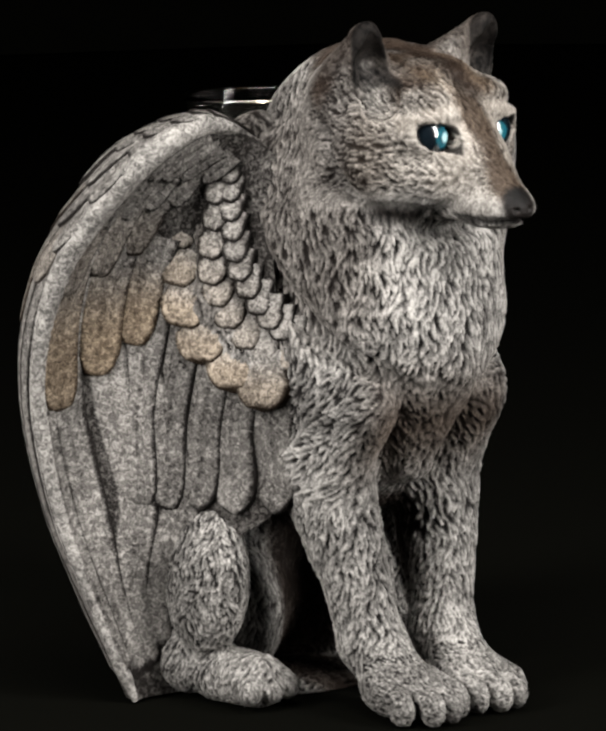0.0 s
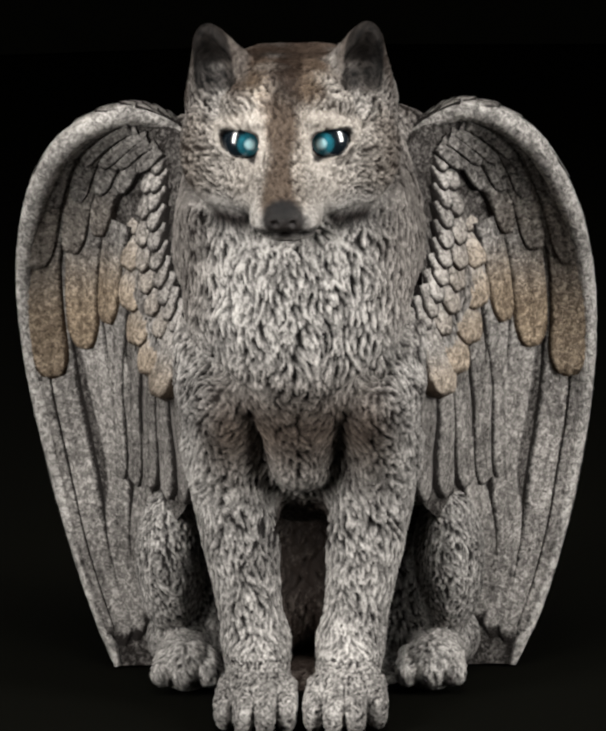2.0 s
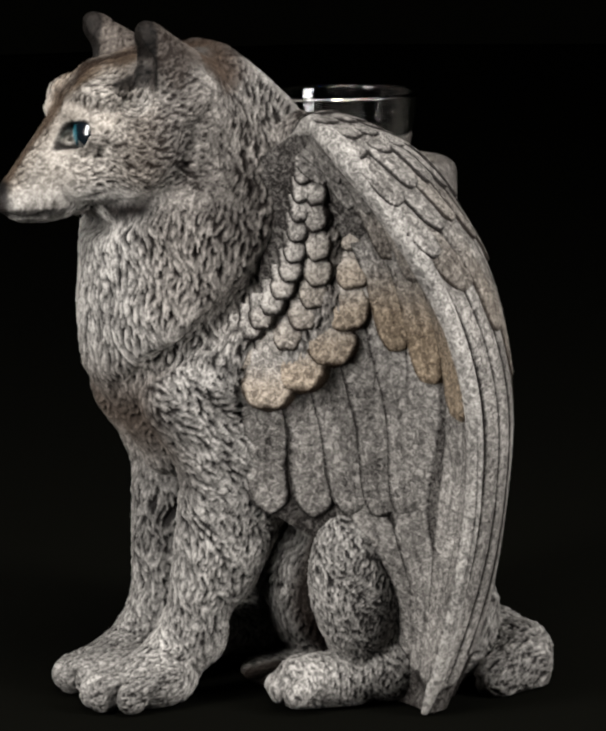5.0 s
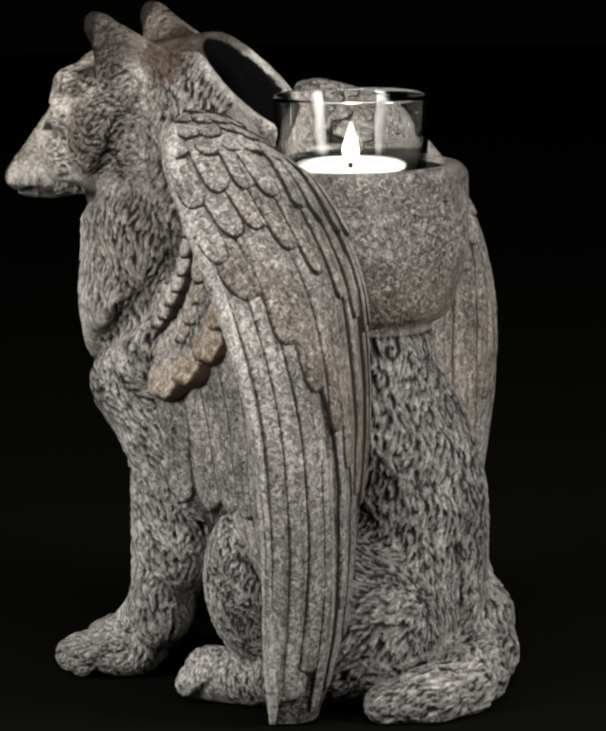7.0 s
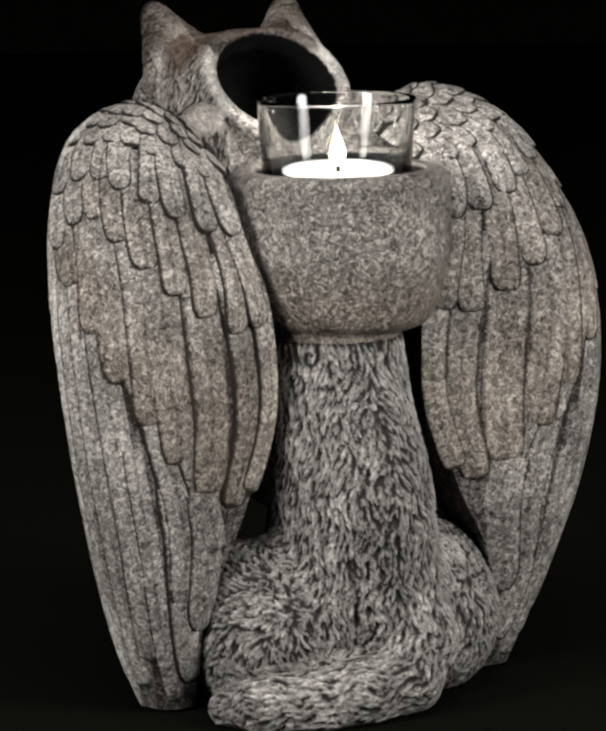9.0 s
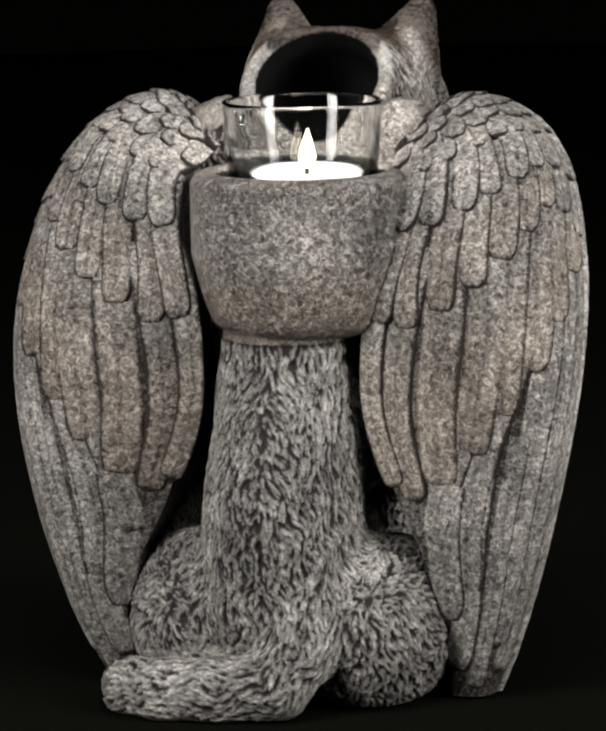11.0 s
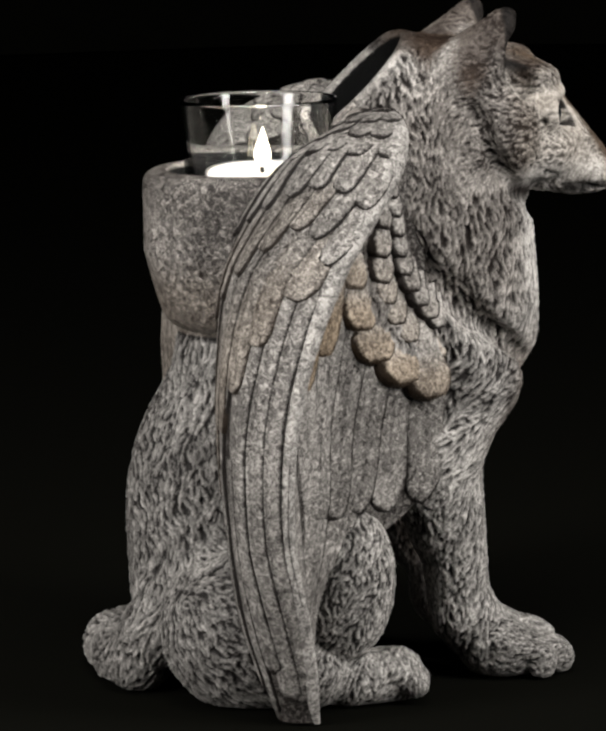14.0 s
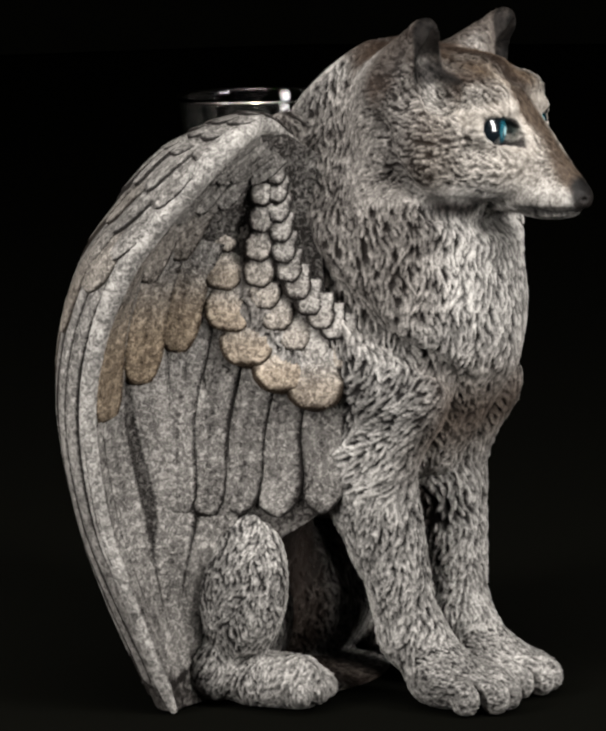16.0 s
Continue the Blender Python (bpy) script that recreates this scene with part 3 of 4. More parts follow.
def shape_wing(pile, rng):
    """The right wing: its core, the rounded leading edge and its feathers."""
    vv = np.linspace(0, 11, 150)
    uu = np.linspace(0, 1, 40)
    for back in (True, False):
        g = wing_face(back, uu[None, :], vv[:, None])
        pile.add(g.reshape(-1, 3), grid_quads(150, 40, flip=not back), (0.22, 0.15, 0.0), (0, 0, 0))
    # inner closing sheet from flank to trailing edge, and the foot
    a, b = polyline(FLANK, vv), polyline(TRAIL, vv)
    w = np.linspace(0, 1, 12)[None, :, None]
    g = a[:, None] * (1 - w) + b[:, None] * w
    pile.add(g.reshape(-1, 3), grid_quads(150, 12), (0.30, 0.15, 0.0), (0, 0, 0))
    f, k = wing_face(False, uu, 11.0), wing_face(True, uu, 11.0)
    g = f[None] * (1 - w.reshape(-1, 1, 1)) + k[None] * w.reshape(-1, 1, 1)
    pile.add(g.reshape(-1, 3), grid_quads(12, 40), (0.2, 0.2, 0.0), (0, 0, 0))
    # rounded leading edge
    rows, ring = 160, 14
    v = np.linspace(0, 11, rows)
    centre = polyline(LEAD, v)
    run = np.gradient(centre, axis=0)
    run /= np.linalg.norm(run, axis=1, keepdims=True)
    inward = wing_face(True, 0.12, v) + wing_face(False, 0.12, v) - 2 * centre
    inward -= run * (inward * run).sum(1, keepdims=True)
    inward /= np.linalg.norm(inward, axis=1, keepdims=True)
    other = np.cross(run, inward)
    ang = np.linspace(0, 2 * math.pi, ring, endpoint=False)
    radius = 2.5 + 1.7 * np.exp(-((v - 4.0) / 3.0) ** 2)
    radius[:24] *= np.linspace(0.1, 1, 24)
    radius[-6:] *= np.sqrt(np.linspace(1, 0.15, 6))
    mid = centre + inward * (radius * 0.8)[:, None]
    tube = mid[:, None] + radius[:, None, None] * (np.cos(ang)[None, :, None] * inward[:, None] + np.sin(ang)[None, :, None] * other[:, None])
    tube += rng.normal(0, 0.07, tube.shape)
    pile.add(tube.reshape(-1, 3), grid_quads(rows, ring, ring=True), (0.62, 0.05, 0.0), (0, 0, 0))

    def row(back, width, lift, items, ochre=0.0, shade=0.0, round_tip=0.35, fit=True):
        """A row of feathers, each as wide as the gap to its neighbours asks."""
        mids = np.array([wing_face(back, np.array(a + (c - a) * 0.62), np.array(b + (d - b) * 0.7)) for a, b, c, d in items])
        for i, (u0, v0, u1, v1) in enumerate(items):
            gaps = [np.linalg.norm(mids[i] - mids[j]) for j in (i - 1, i + 1) if 0 <= j < len(items)]
            w = min(max((1.07 if back else 1.18) * sum(gaps) / len(gaps), 0.85 * width), 1.6 * width) if fit and gaps else width
            feather(pile, back, (u0, v0), (u1, v1), w * rng.uniform(0.96, 1.05), lift, rng, ochre * rng.uniform(0.6, 1), round_tip, shade)

    # outer face: long primaries, two rows of coverts, scales on the shoulder
    row(True, 9.0, 0.05, [(0.80, 8.7, 0.985, 10.2), (0.66, 8.6, 0.96, 10.75), (0.48, 8.2, 0.74, 10.97)], round_tip=0.5)
    row(True, 11.0, 0.1, [(0.62, 7.0, 0.93, 9.45), (0.45, 6.2, 0.82, 9.98), (0.32, 5.6, 0.52, 10.6), (0.21, 5.4, 0.33, 10.9), (0.11, 5.2, 0.15, 10.95)], round_tip=0.5)
    row(True, 8.0, 0.6, [(0.03, 4.6, 0.03, 10.9)])
    row(True, 12.0, 0.5, [(0.97, 5.4, 0.985, 8.85), (0.88, 5.4, 0.93, 9.0), (0.77, 5.2, 0.82, 8.82), (0.64, 5.0, 0.70, 8.45), (0.52, 5.0, 0.58, 8.0), (0.40, 4.8, 0.46, 7.45), (0.28, 4.6, 0.34, 6.85), (0.16, 4.5, 0.21, 6.2)], ochre=0.3)
    row(True, 11.0, 1.5, [(0.97, 3.9, 0.98, 6.62), (0.88, 3.9, 0.90, 6.72), (0.77, 3.9, 0.80, 6.5), (0.66, 3.9, 0.69, 6.2), (0.55, 3.9, 0.58, 5.85), (0.43, 3.8, 0.47, 5.5), (0.31, 3.8, 0.35, 5.2)], ochre=0.2)
    row(True, 10.0, 1.7, [(0.08, 4.0, 0.11, 5.75), (0.18, 3.8, 0.22, 5.35)], fit=False, round_tip=0.6)
    row(True, 10.0, 2.3, [(0.96, 3.0, 0.97, 5.1), (0.84, 3.0, 0.86, 5.15), (0.71, 3.0, 0.74, 5.0), (0.58, 3.0, 0.61, 4.85), (0.45, 3.1, 0.48, 4.7), (0.32, 3.2, 0.35, 4.6), (0.19, 3.4, 0.22, 4.65), (0.07, 3.5, 0.09, 4.9)])
    for k in range(6):
        v1 = 4.0 - 0.5 * k
        many = 7 if k < 2 else 6
        for i in range(many):
            u1 = 0.05 + 0.95 * (i + 0.25 + 0.5 * (k % 2)) / many
            feather(pile, True, (u1, v1 - 0.85), (u1 + 0.01, v1 + 0.12 * rng.uniform(-1, 1)), 11.0 - 0.6 * k, 1.9 + 0.08 * k, rng, 0.0, 0.7, lean=0.2)
    # inner face: primaries, short secondaries, the rows under the arch
    row(False, 9.0, 0.2, [(0.48, 6.0, 0.78, 10.7), (0.34, 5.8, 0.52, 10.85), (0.17, 5.6, 0.26, 10.9)], round_tip=0.4)
    row(False, 7.0, 0.5, [(0.04, 4.8, 0.05, 10.9)])
    row(False, 10.0, 0.9, [(0.61, 6.0, 0.48, 9.1), (0.73, 6.2, 0.59, 9.12), (0.81, 6.6, 0.70, 9.1), (0.90, 7.0, 0.84, 9.12), (0.98, 7.2, 0.97, 9.08)], round_tip=0.4)
    row(False, 12.0, 1.5, [(0.55, 5.2, 0.52, 7.05), (0.36, 5.2, 0.36, 7.55), (0.11, 5.2, 0.15, 8.05)], ochre=0.9, round_tip=0.5)
    row(False, 12.5, 1.6, [(0.45, 4.0, 0.47, 5.65), (0.25, 4.0, 0.29, 6.05), (0.05, 4.2, 0.09, 6.4)], ochre=0.25, shade=0.06, round_tip=0.5)
    row(False, 10.5, 1.7, [(0.50, 3.2, 0.56, 4.6), (0.34, 3.2, 0.42, 4.75), (0.19, 3.4, 0.28, 5.0), (0.05, 3.6, 0.13, 5.25)], shade=0.08, round_tip=0.5)
    row(False, 8.5, 1.8, [(0.58, 2.4, 0.60, 3.8), (0.44, 2.4, 0.46, 3.9), (0.30, 2.4, 0.33, 4.05), (0.17, 2.4, 0.20, 4.15), (0.04, 2.4, 0.08, 4.3)], shade=0.1, round_tip=0.5)
    # the curved rows of round coverts on the shoulder: large ones behind, small ones towards the breast
    rows = (
        ([(52.5, -5, 163), (56, -4, 150), (57.5, -6, 135), (55.5, -10, 120), (50.5, -21.5, 109), (45.5, -33, 102)], 7, (13, 20), (15, 18), 2.4, (0.5, 0.85)),
        ([(49, -14, 174), (51, -15.5, 160), (52, -15, 144), (50, -18, 131), (45, -26, 119), (39, -36, 113)], 10, (9.5, 13), (11, 14), 1.9, (0.05, 0.35)),
        ([(46.5, -18, 173), (48, -20.5, 158), (47, -23.5, 142), (43, -31, 129), (37.5, -39, 120)], 11, (8.5, 10.5), (9, 11), 1.6, (0.0, 0.1)))
    for path, many, wide, long, thick, warm in rows:
        for i in range(many):
            f = i / (many - 1)
            at = polyline(path, np.array(f * (len(path) - 1)))
            ahead = polyline(path, np.array(min(f + 0.02, 1.0) * (len(path) - 1))) - polyline(path, np.array(max(f - 0.02, 0.0) * (len(path) - 1)))
            grow = smooth_step(np.array(f), 0.0, 0.7)
            covert(pile, at * (-1, 1, 1), ahead * (-1, 1, 1), wide[0] + (wide[1] - wide[0]) * grow, long[0] + (long[1] - long[0]) * grow, thick, rng, rng.uniform(*warm) * (0.3 + 0.7 * grow))


def covert(pile, tip, along, width, length, thick, rng, ochre):
    """One round domed covert of the right wing; its tip lies at a place of the row, and it points back and down across the row."""
    out = np.array((-0.74, -0.66, 0.06)) + rng.normal(0, 0.04, 3)
    along = along / np.linalg.norm(along)
    out -= along * (out @ along) * 0.8
    out /= np.linalg.norm(out)
    way = np.array((0.0, 0.55, -0.85)) + 0.55 * along
    way -= out * (way @ out)
    way /= np.linalg.norm(way)
    side = np.cross(out, way)
    rows, cols = 15, 15
    s, c = np.linspace(-1, 0.12, rows)[:, None], np.linspace(-1, 1, cols)[None, :]
    # a shield: straight flanks, a half-round end
    span = np.where(s > -0.45, np.sqrt(np.clip(1 - ((s + 0.45) / 0.57) ** 2, 0, 1)), 0.86 - 0.25 * (s + 0.45))
    span = np.minimum(span, 1.0)
    edge = np.minimum((1 - np.abs(c)) * span * width / 2, (0.12 - s) * length)
    dome = thick * np.sqrt(np.clip(edge / (0.30 * width), 0, 1)) + 0.16 * thick * np.exp(-(c / 0.12) ** 2) * (s < -0.05)
    lift = -1.0 + 2.7 * (s + 1.0) + 0.5 * c + dome - 3.4 * (edge < 1e-6)
    lift = lift + rng.normal(0, 0.06, lift.shape)
    verts = tip + way * (s * length)[..., None] + side * (c * span * width / 2)[..., None] + out * lift[..., None]
    relief = -1.1 + 1.72 * np.clip(edge / 2.1, 0, 1) ** 0.6 + 0 * lift
    paint = np.stack([relief, 0.12 + 0 * lift, ochre * smooth_step(s, -0.9, -0.2) + 0 * lift], -1).reshape(-1, 3)
    pile.add(verts.reshape(-1, 3), grid_quads(rows, cols, flip=False), paint, (0, 0, 0))


def shape_eye(pile, side):
    """An eyeball set in its socket; its iris looks forward."""
    rows, ring, r = 30, 40, 7.8
    centre = np.array([13.3 * side, -79.4, 189.6])
    th = np.linspace(0.001, math.pi - 0.001, rows)
    ph = np.linspace(0, 2 * math.pi, ring, endpoint=False)
    d = np.stack([np.sin(th)[:, None] * np.cos(ph), np.cos(th)[:, None] + 0 * ph, np.sin(th)[:, None] * np.sin(ph)], -1)
    look_at = np.array([-0.28 * side, -1.0, -0.03])
    look_at /= np.linalg.norm(look_at)
    facing = d @ look_at
    iris = smooth_step(facing, 0.84, 0.93)
    glint = smooth_step(facing, 0.965, 0.995)
    paint = np.stack([iris, glint, 0 * iris], -1).reshape(-1, 3)
    pile.add((centre + d * r).reshape(-1, 3), grid_quads(rows, ring, flip=True, ring=True), paint, (0, 0, 1), 1)


def paint_body(p, height, cup, rng):
    x, y, z = p.T
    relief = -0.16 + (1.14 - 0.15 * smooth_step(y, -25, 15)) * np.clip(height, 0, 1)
    relief *= 1 - 0.06 * smooth_step(z, 160, 175) * smooth_step(-y, 30, 50)
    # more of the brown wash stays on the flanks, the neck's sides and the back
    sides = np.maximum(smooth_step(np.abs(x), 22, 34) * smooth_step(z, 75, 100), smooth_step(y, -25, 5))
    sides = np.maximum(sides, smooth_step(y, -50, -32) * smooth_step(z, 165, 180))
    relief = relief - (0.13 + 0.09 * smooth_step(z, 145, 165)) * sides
    relief[cup] = 0.44
    rim = smooth_step(y + z, 179, 183) * (z > 176) * (y < 8)
    relief = relief * (1 - rim) + 0.58 * rim
    umber = 0.28 * smooth_step(np.abs(x), 20, 34) * smooth_step(z, 110, 140)
    ochre = np.zeros(len(p))
    cream = np.zeros(len(p))
    near_black = np.zeros(len(p))
    gloss = np.zeros(len(p))
    # brown crown, nape and ears; a brown bridge to the muzzle
    wobble = 5 * np.sin(x * 0.31) + 4 * np.sin(y * 0.37 + x * 0.13) + rng.normal(0, 1.5, len(p))
    crown = smooth_step(z + wobble, 199, 214) * smooth_step(-y, 20, 40)
    ear = smooth_step(z, 204, 210) * smooth_step(np.abs(x), 11, 14) * (y < -48)
    crown = crown * (1 - 0.4 * ear)
    umber = np.maximum(umber, 0.9 * crown)
    relief *= 1 - 0.42 * crown
    cap = smooth_step(y - 0.15 * z, -90, -84) * smooth_step(z, 208, 211) * (np.abs(x) < 20)
    relief = relief * (1 - cap) + 0.22 * cap
    stripe = (1 - smooth_step(np.abs(x), 2.5, 6)) * smooth_step(z, 195, 203) * (y < -50)
    relief *= 1 - 0.5 * stripe
    bridge = (1 - smooth_step(np.abs(x) + 0.3 * wobble, 2.5, 6)) * smooth_step(-y, 78, 88) * smooth_step(z, 166, 172)
    umber = np.maximum(umber, 0.85 * bridge)
    relief *= 1 - 0.35 * bridge
    umber = np.maximum(umber, 0.5 * (1 - smooth_step(np.abs(x) + 0.8 * wobble, 2, 7)) * smooth_step(z, 192, 200) * (y < -60))
    ochre = np.maximum(ochre, 0.32 * (1 - smooth_step(np.abs(x), 5, 11)) * smooth_step(-y, 70, 84) * smooth_step(z, 166, 174) * (1 - crown) * (1 - 0.5 * bridge))
    ochre = np.maximum(ochre, 0.18 * smooth_step(-y, 60, 72) * smooth_step(z, 168, 178) * (1 - crown))
    ochre = np.maximum(ochre, 0.38 * np.exp(-((z - 206) / 6) ** 2) * np.exp(-((np.abs(x) - 9) / 5) ** 2) * (y < -60))
    # breast below the mane; shade under the trunk and between the legs painted in
    belly_shade = (1 - smooth_step(np.abs(x), 9, 17)) * (1 - smooth_step(z, 68, 84)) * smooth_step(y, -46, -36) * (1 - smooth_step(y, 30, 45))
    relief *= 1 - 0.6 * belly_shade
    umber = np.maximum(umber, 0.6 * belly_shade)
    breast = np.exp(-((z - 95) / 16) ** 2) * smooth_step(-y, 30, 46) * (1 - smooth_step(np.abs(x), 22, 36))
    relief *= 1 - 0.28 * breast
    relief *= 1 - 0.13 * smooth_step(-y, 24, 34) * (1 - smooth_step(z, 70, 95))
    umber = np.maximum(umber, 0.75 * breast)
    # pale fur round the eyes and on the muzzle's sides
    for s in (1, -1):
        dx, dz = x * s - 14.3, z - 190.0
        near = (y < -74) & (z > 178)
        # an eye's outline: a straight upper lid, deepest towards the nose
        sides = np.stack([dz - 0.12 * dx - 3.3, -5.6 - dx - 0.15 * dz, 0.60 * (dx - 5.6) - 0.80 * (dz - 1.2), 0.9 * (dx - 6.6), -5.9 - dz + 0.2 * dx])
        rim_of_eye = np.log(np.exp(1.1 * np.clip(sides, -20, 20)).sum(0)) / 1.1
        line = 1 - smooth_step(rim_of_eye, 0.1, 0.9)
        lid = smooth_step(rim_of_eye, 0.5, 1.0) * (1 - smooth_step(rim_of_eye, 1.8, 3.2))
        brow = 1 - smooth_step(np.sqrt(((x * s - 12.5) / 8.0) ** 2 + ((z - 197.2 + 0.1 * (x * s - 12.5)) / 3.2) ** 2), 0.5, 1.2)
        cream = np.maximum(cream, near * np.maximum(0.5 * brow, 0.42 * lid))
        near_black = np.maximum(near_black, 0.95 * near * line)
    muzzle = smooth_step(-y, 82, 92) * smooth_step(np.abs(x), 6, 10) * smooth_step(z, 164, 167)
    cream = np.maximum(cream, 0.22 * muzzle)
    relief = relief * (1 - cream) + 0.72 * cream
    # nose, lips, inside of the hollow
    nose = 1 - smooth_step(np.sqrt((x / 6.9) ** 2 + ((y + 107) / 6.8) ** 2 + ((z - 168.2) / 6.4) ** 2), 0.8, 1.15)
    near_black = np.maximum(near_black, nose)
    gloss = np.maximum(gloss, np.maximum(0.3 * nose, 0.7 * cup))
    lips = (1 - smooth_step(np.abs(z - 164.0), 1.0, 2.2)) * (y < -88) * (z < 168)
    near_black = np.maximum(near_black, 0.8 * lips)
    # dark corners of the mouth, with shade painted in under the cheeks
    corner = np.exp(-((z - 164.0 - 0.12 * np.abs(np.abs(x) - 16)) / 4.3) ** 2) * smooth_step(np.abs(x), 9, 14) * (1 - smooth_step(np.abs(x), 24, 34)) * smooth_step(-y, 60, 68)
    near_black = np.maximum(near_black, corner)
    # the hollow and the candle well are black throughout, grooves and ridges alike
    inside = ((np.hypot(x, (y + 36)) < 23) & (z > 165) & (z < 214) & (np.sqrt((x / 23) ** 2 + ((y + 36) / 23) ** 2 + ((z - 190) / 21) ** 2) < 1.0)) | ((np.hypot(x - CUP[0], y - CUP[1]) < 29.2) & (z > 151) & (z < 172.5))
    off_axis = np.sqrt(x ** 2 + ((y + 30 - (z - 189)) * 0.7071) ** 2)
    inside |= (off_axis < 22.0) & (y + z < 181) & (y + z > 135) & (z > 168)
    near_black = np.where(inside, 1.0, near_black)
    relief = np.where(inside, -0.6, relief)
    # the ear hollows are too shallow to darken, so their shade is painted in
    for s in (1, -1):
        d = np.array([0.6 * s, -0.2, 18.6])
        t = np.clip(((p - (24.5 * s, -70.3, 202.0)) @ d) / (d @ d), 0, 1)
        away = np.linalg.norm(p - (24.5 * s, -70.3, 202.0) - t[:, None] * d, axis=1)
        near_black = np.maximum(near_black, 0.9 * (1 - smooth_step(away, 7.5, 8.7)) * smooth_step(z, 202, 206))
    # warm stain on the lower cup
    ochre = np.maximum(ochre, cup * 0.25 * (1 - smooth_step(z, 130, 150)))
    umber = np.maximum(umber, cup * 0.28)
    furry = np.where(cup, 0.0, 1.0)
    return np.stack([relief, umber, ochre, furry], 1), np.stack([cream, near_black, gloss], 1)


def winged_wolf_statue():
    rng = np.random.default_rng(7)
    clay = shape_body()
    verts, quads, index = clay.skin()
    normals = vertex_normals(verts, quads)
    height, size, cup = carve_fur(verts, normals, index, clay, rng)
    face = smooth_step(-verts[:, 1], 84, 92) * (verts[:, 2] > 160)
    ears = smooth_step(verts[:, 2], 207, 212) * (np.abs(verts[:, 0]) > 13) * (verts[:, 1] < -50)
    amp = (1.9 * np.clip(size, 0.45, 1.1)) * (1 - 0.4 * face) * (1 - 0.25 * ears)
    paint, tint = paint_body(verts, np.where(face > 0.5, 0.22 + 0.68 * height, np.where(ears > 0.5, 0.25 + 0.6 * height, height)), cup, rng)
    bare = tint[:, 1] > 0.4
    amp = amp * (1 - 0.8 * smooth_step(verts[:, 1] + verts[:, 2], 179, 183) * (verts[:, 2] > 176))
    paws = (verts[:, 2] < 19) & (((verts[:, 1] < -57)) | ((verts[:, 1] < -12) & (np.abs(verts[:, 0]) > 30)))
    amp = np.where(paws, 1.1 * amp, amp)
    paint[paws, 0] = 0.16 + 0.70 * paint[paws, 0]
    amp = np.where(bare | cup | (verts[:, 2] < 1.2), 0.0, amp)
    body = verts + normals * ((height - 0.55) * amp)[:, None]
    pile = Pile()
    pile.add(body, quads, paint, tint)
    wing = Pile()
    shape_wing(wing, rng)
    wv, wq = np.concatenate(wing.verts), np.concatenate(wing.quads)
    wp, wt = np.concatenate(wing.paint), np.concatenate(wing.tint)
    # both wings spread a little, the left one more towards its foot
    out = np.clip((-wv[:, 0] - 40) / 50, 0, 1)
    right, left = wv.copy(), wv * (-1, 1, 1)
    right[:, 0] -= out * np.interp(right[:, 2], [0, 60, 100, 150], [3.6, 3.6, 2.6, 0.9])
    left[:, 0] += out * np.interp(left[:, 2], [0, 20, 50, 84, 112, 145, 175], [4.5, 6.5, 5.3, 3.0, 0.6, -1.9, -2.4])
    left[:, 1] -= out * np.interp(left[:, 2], [40, 80], [0, 1])
    right[:, 1] += 4.0 * out * np.interp(right[:, 2], [20, 60, 150, 175], [0, 1, 1, 0])
    pile.add(right, wq, wp, wt)
    pile.add(left, wq[:, ::-1], wp, wt)
    for side in (1, -1):
        shape_eye(pile, side)
    v, q = np.concatenate(pile.verts), np.concatenate(pile.quads)
    # the head is set a little off the middle
    head = smooth_step(v[:, 2], 152, 178) * smooth_step(-v[:, 1], 25, 50) * (np.abs(v[:, 0]) < 42)
    v[:, 0] -= 0.8 * head
    v[:, 1] += 2.2 * head
    v[:, 2] = np.maximum(v[:, 2], 0.05)
    v[:, 2] -= 1.6 * np.clip(1 - v[:, 2] / 150, 0, 1)
    data = bpy.data.meshes.new("winged_wolf_statue")
    data.vertices.add(len(v))
    data.vertices.foreach_set("co", (v / 1000).astype(np.float32).ravel())
    data.loops.add(q.size)
    data.loops.foreach_set("vertex_index", q.astype(np.int32).ravel())
    data.polygons.add(len(q))
    data.polygons.foreach_set("loop_start", np.arange(0, q.size, 4, dtype=np.int32))
    data.polygons.foreach_set("material_index", np.concatenate(pile.slot).astype(np.int32))
    data.polygons.foreach_set("use_smooth", np.ones(len(q), bool))
    for name, values in (("paint", pile.paint), ("tint", pile.tint)):
        layer = data.color_attributes.new(name, "FLOAT_COLOR", "POINT")
        c = np.concatenate(values)
        layer.data.foreach_set("color", c.astype(np.float32).ravel())
    data.update(calc_edges=True)
    data.materials.append(STONE)
    data.materials.append(EYE_GLASS)
    return tagged(new("winged_wolf_statue", data), label="grey-brown painted resin statue of a sitting winged wolf", category="statue")


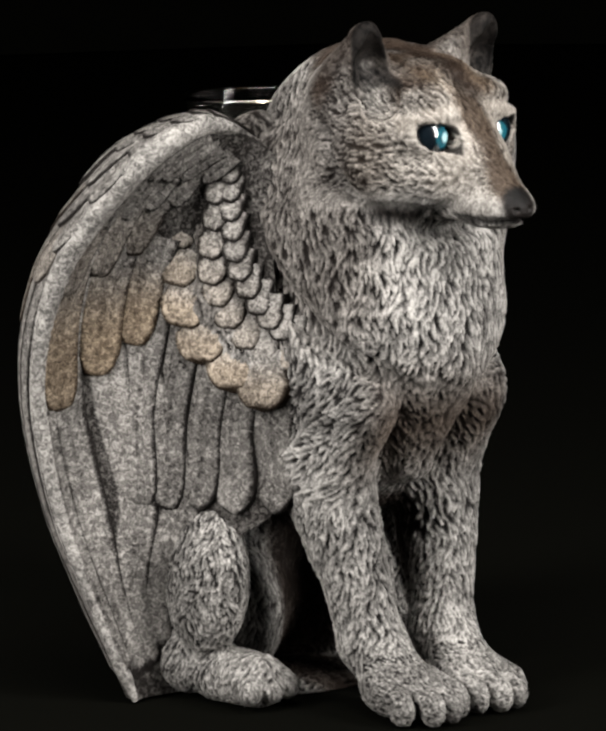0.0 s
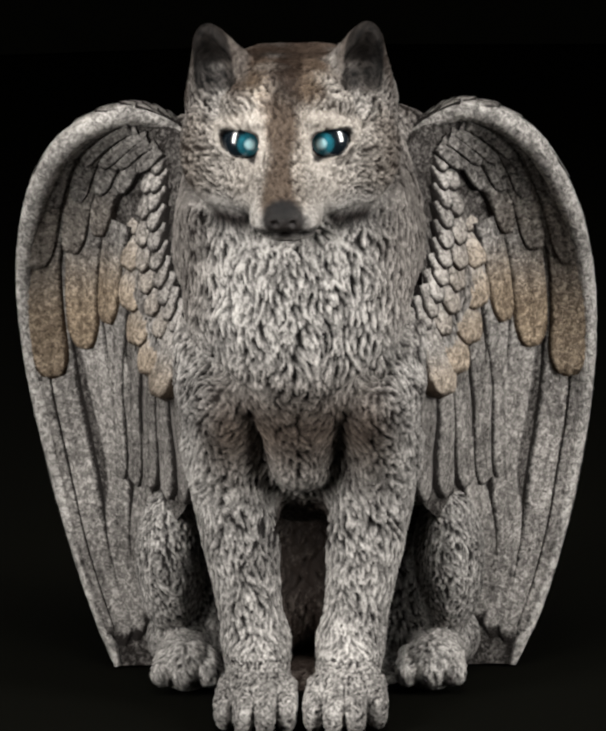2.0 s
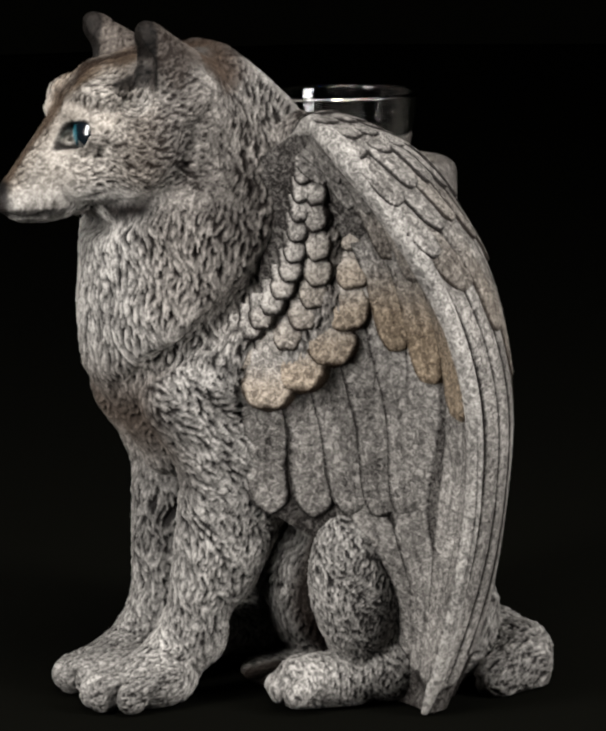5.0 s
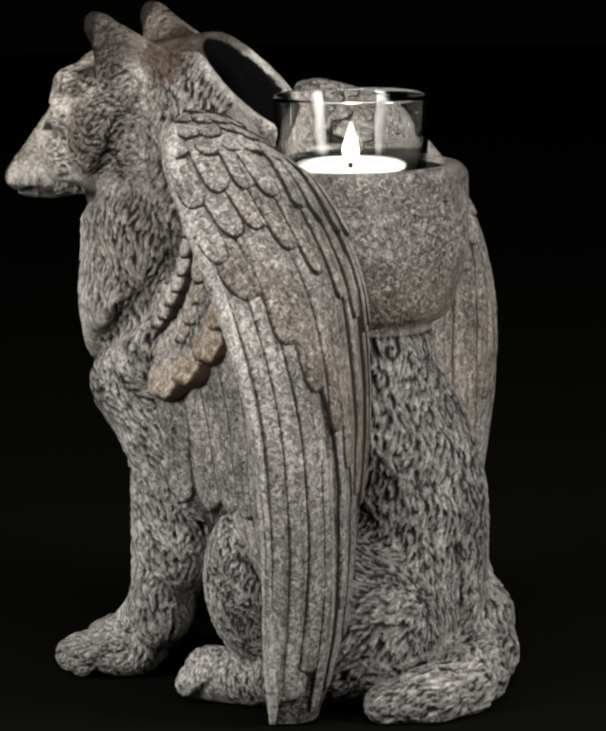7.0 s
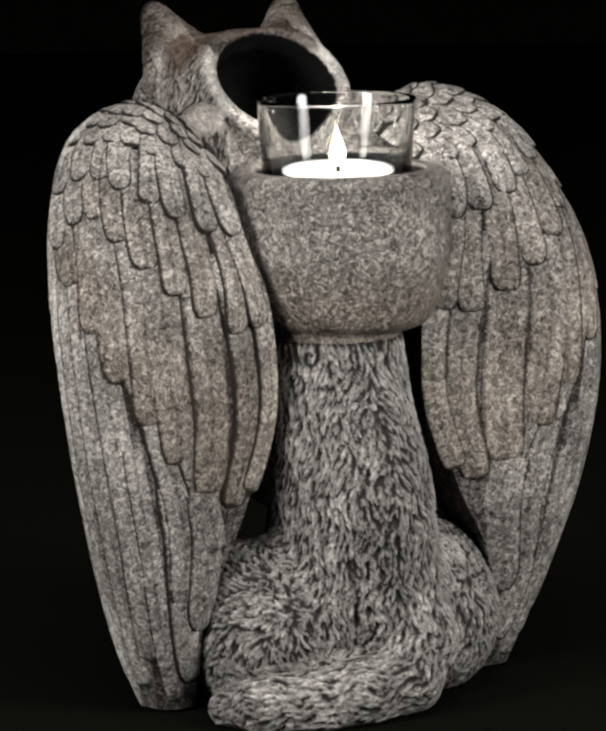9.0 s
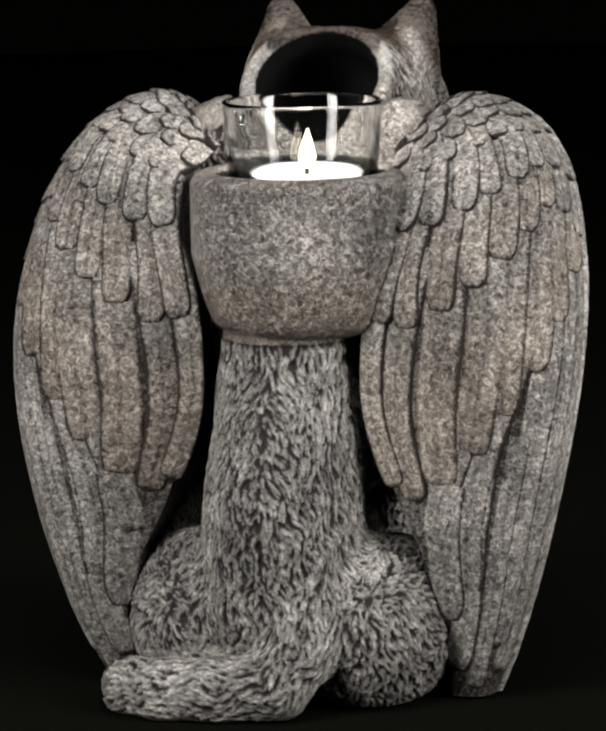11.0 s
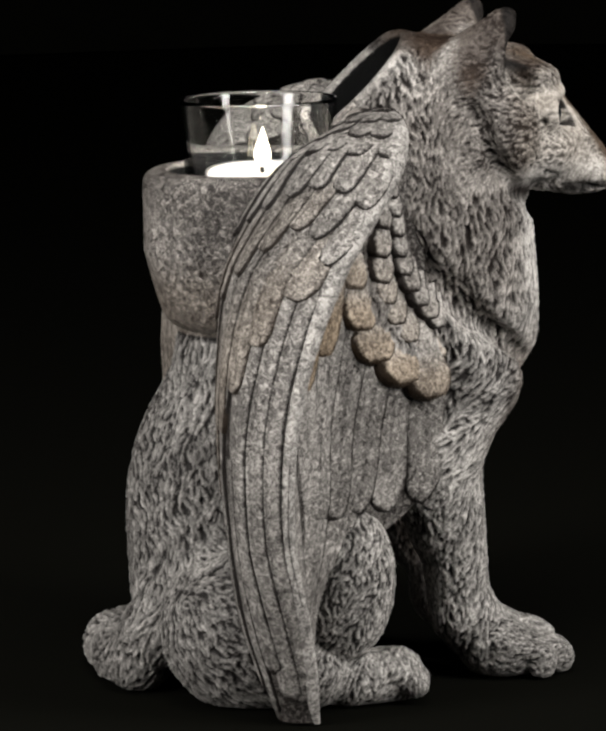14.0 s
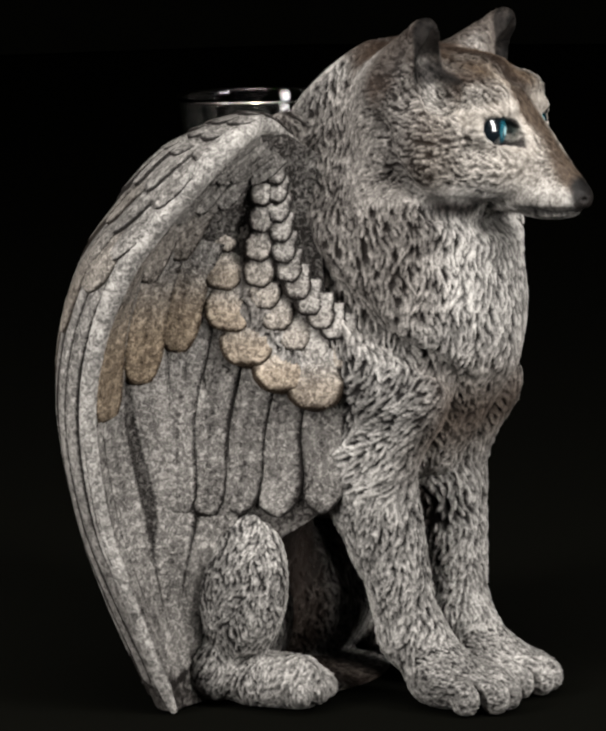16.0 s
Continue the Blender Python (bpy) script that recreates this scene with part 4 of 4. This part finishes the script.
# ---- candle and glass ----
def turned(name, profile, mat, parent=None, ring=64, label=""):
    """A mesh turned round the z axis from (radius, height) pairs in millimetres."""
    bm = bmesh.new()
    rings = []
    for r, z in profile:
        if r < 1e-6:
            rings.append([bm.verts.new((0, 0, z / 1000))])
        else:
            rings.append([bm.verts.new((r / 1000 * math.cos(2 * math.pi * i / ring), r / 1000 * math.sin(2 * math.pi * i / ring), z / 1000)) for i in range(ring)])
    for a, b in zip(rings, rings[1:]):
        for i in range(ring):
            j = (i + 1) % ring
            face = [a[i % len(a)], a[j % len(a)], b[j % len(b)], b[i % len(b)]]
            face = [w for k, w in enumerate(face) if w not in face[:k]]
            if len(face) > 2:
                bm.faces.new(face).smooth = True
    bmesh.ops.recalc_face_normals(bm, faces=bm.faces)
    data = bpy.data.meshes.new(name)
    bm.to_mesh(data)
    bm.free()
    data.materials.append(mat)
    ob = new(name, data)
    if parent:
        ob.parent = parent
    if label:
        tagged(ob, label=label)
    return ob


GLASS_FOOT = 152.4


def votive_glass():
    h = 44.5
    k = 1.03
    profile = [(0, 0), (20.5, 0), (22.0, 0.6), (22.8, 2.0), (25.6, h - 1.2), (25.7, h - 0.3), (25.2, h), (24.3, h - 0.1), (23.9, h - 0.8), (23.7, h - 1.6), (21.0, 4.2), (19.5, 3.0), (0, 2.8)]
    ob = turned("votive_glass", [(k * r, z) for r, z in profile], GLASS, ring=96)
    ob.visible_shadow = False
    return tagged(ob, label="clear glass votive cup standing in the statue's candle well", category="glass")


def tea_light():
    base = new("tea_light")
    turned("tin_cup", [(0, 0), (18.3, 0), (18.8, 0.5), (19.0, 15.4), (19.4, 15.9), (19.2, 16.2), (18.8, 15.9), (18.6, 1.0), (0, 0.9)], TIN, base, label="thin aluminium cup")
    turned("wax", [(0, 15.2), (3, 15.1), (9, 15.5), (16, 15.8), (18.0, 16.0), (18.5, 15.4), (18.5, 1.2), (0, 1.2)], WAX, base, label="glowing white wax")
    turned("wick", [(0, 14.5), (0.75, 14.5), (0.7, 17.5), (0.5, 19.4), (0, 19.7)], WICK, base, ring=10, label="charred black wick")
    flame = turned("flame", [(0, 0), (1.2, 0.4), (2.2, 1.6), (2.8, 3.4), (2.75, 5.0), (2.2, 7.2), (1.4, 9.6), (0.7, 11.8), (0.25, 13.3), (0, 13.9)], FLAME, base, ring=20, label="bright yellow-white flame")
    flame.location = (0, 0, 0.0172)
    return tagged(base, label="lit white tea light in a thin aluminium cup", category="candle"), flame


statue = winged_wolf_statue()
glass = votive_glass()
candle, flame = tea_light()


def motions():
    """All stand on one turning axis."""
    times = [0.5 * i for i in range(33)]
    cx, cy = (CUP[0] - 0.2) / 1000, (CUP[1] - 2.0) / 1000
    spin = lambda t: pose(0, 0, 0, 0, 0, -SPIN * (t - FRONT))
    walk(statue, [(t, spin(t)) for t in times])
    walk(glass, [(t, spin(t) @ pose(cx, cy, GLASS_FOOT / 1000)) for t in times])
    walk(candle, [(t, spin(t) @ pose(cx - 0.001, cy - 0.001, (GLASS_FOOT + 3.0) / 1000)) for t in times])
    walk(flame, [(t, pose(0, 0, 0.0172, 2.5 * math.sin(5.1 * t), 2.5 * math.sin(3.7 * t + 1), 0)) for t in times])


motions()
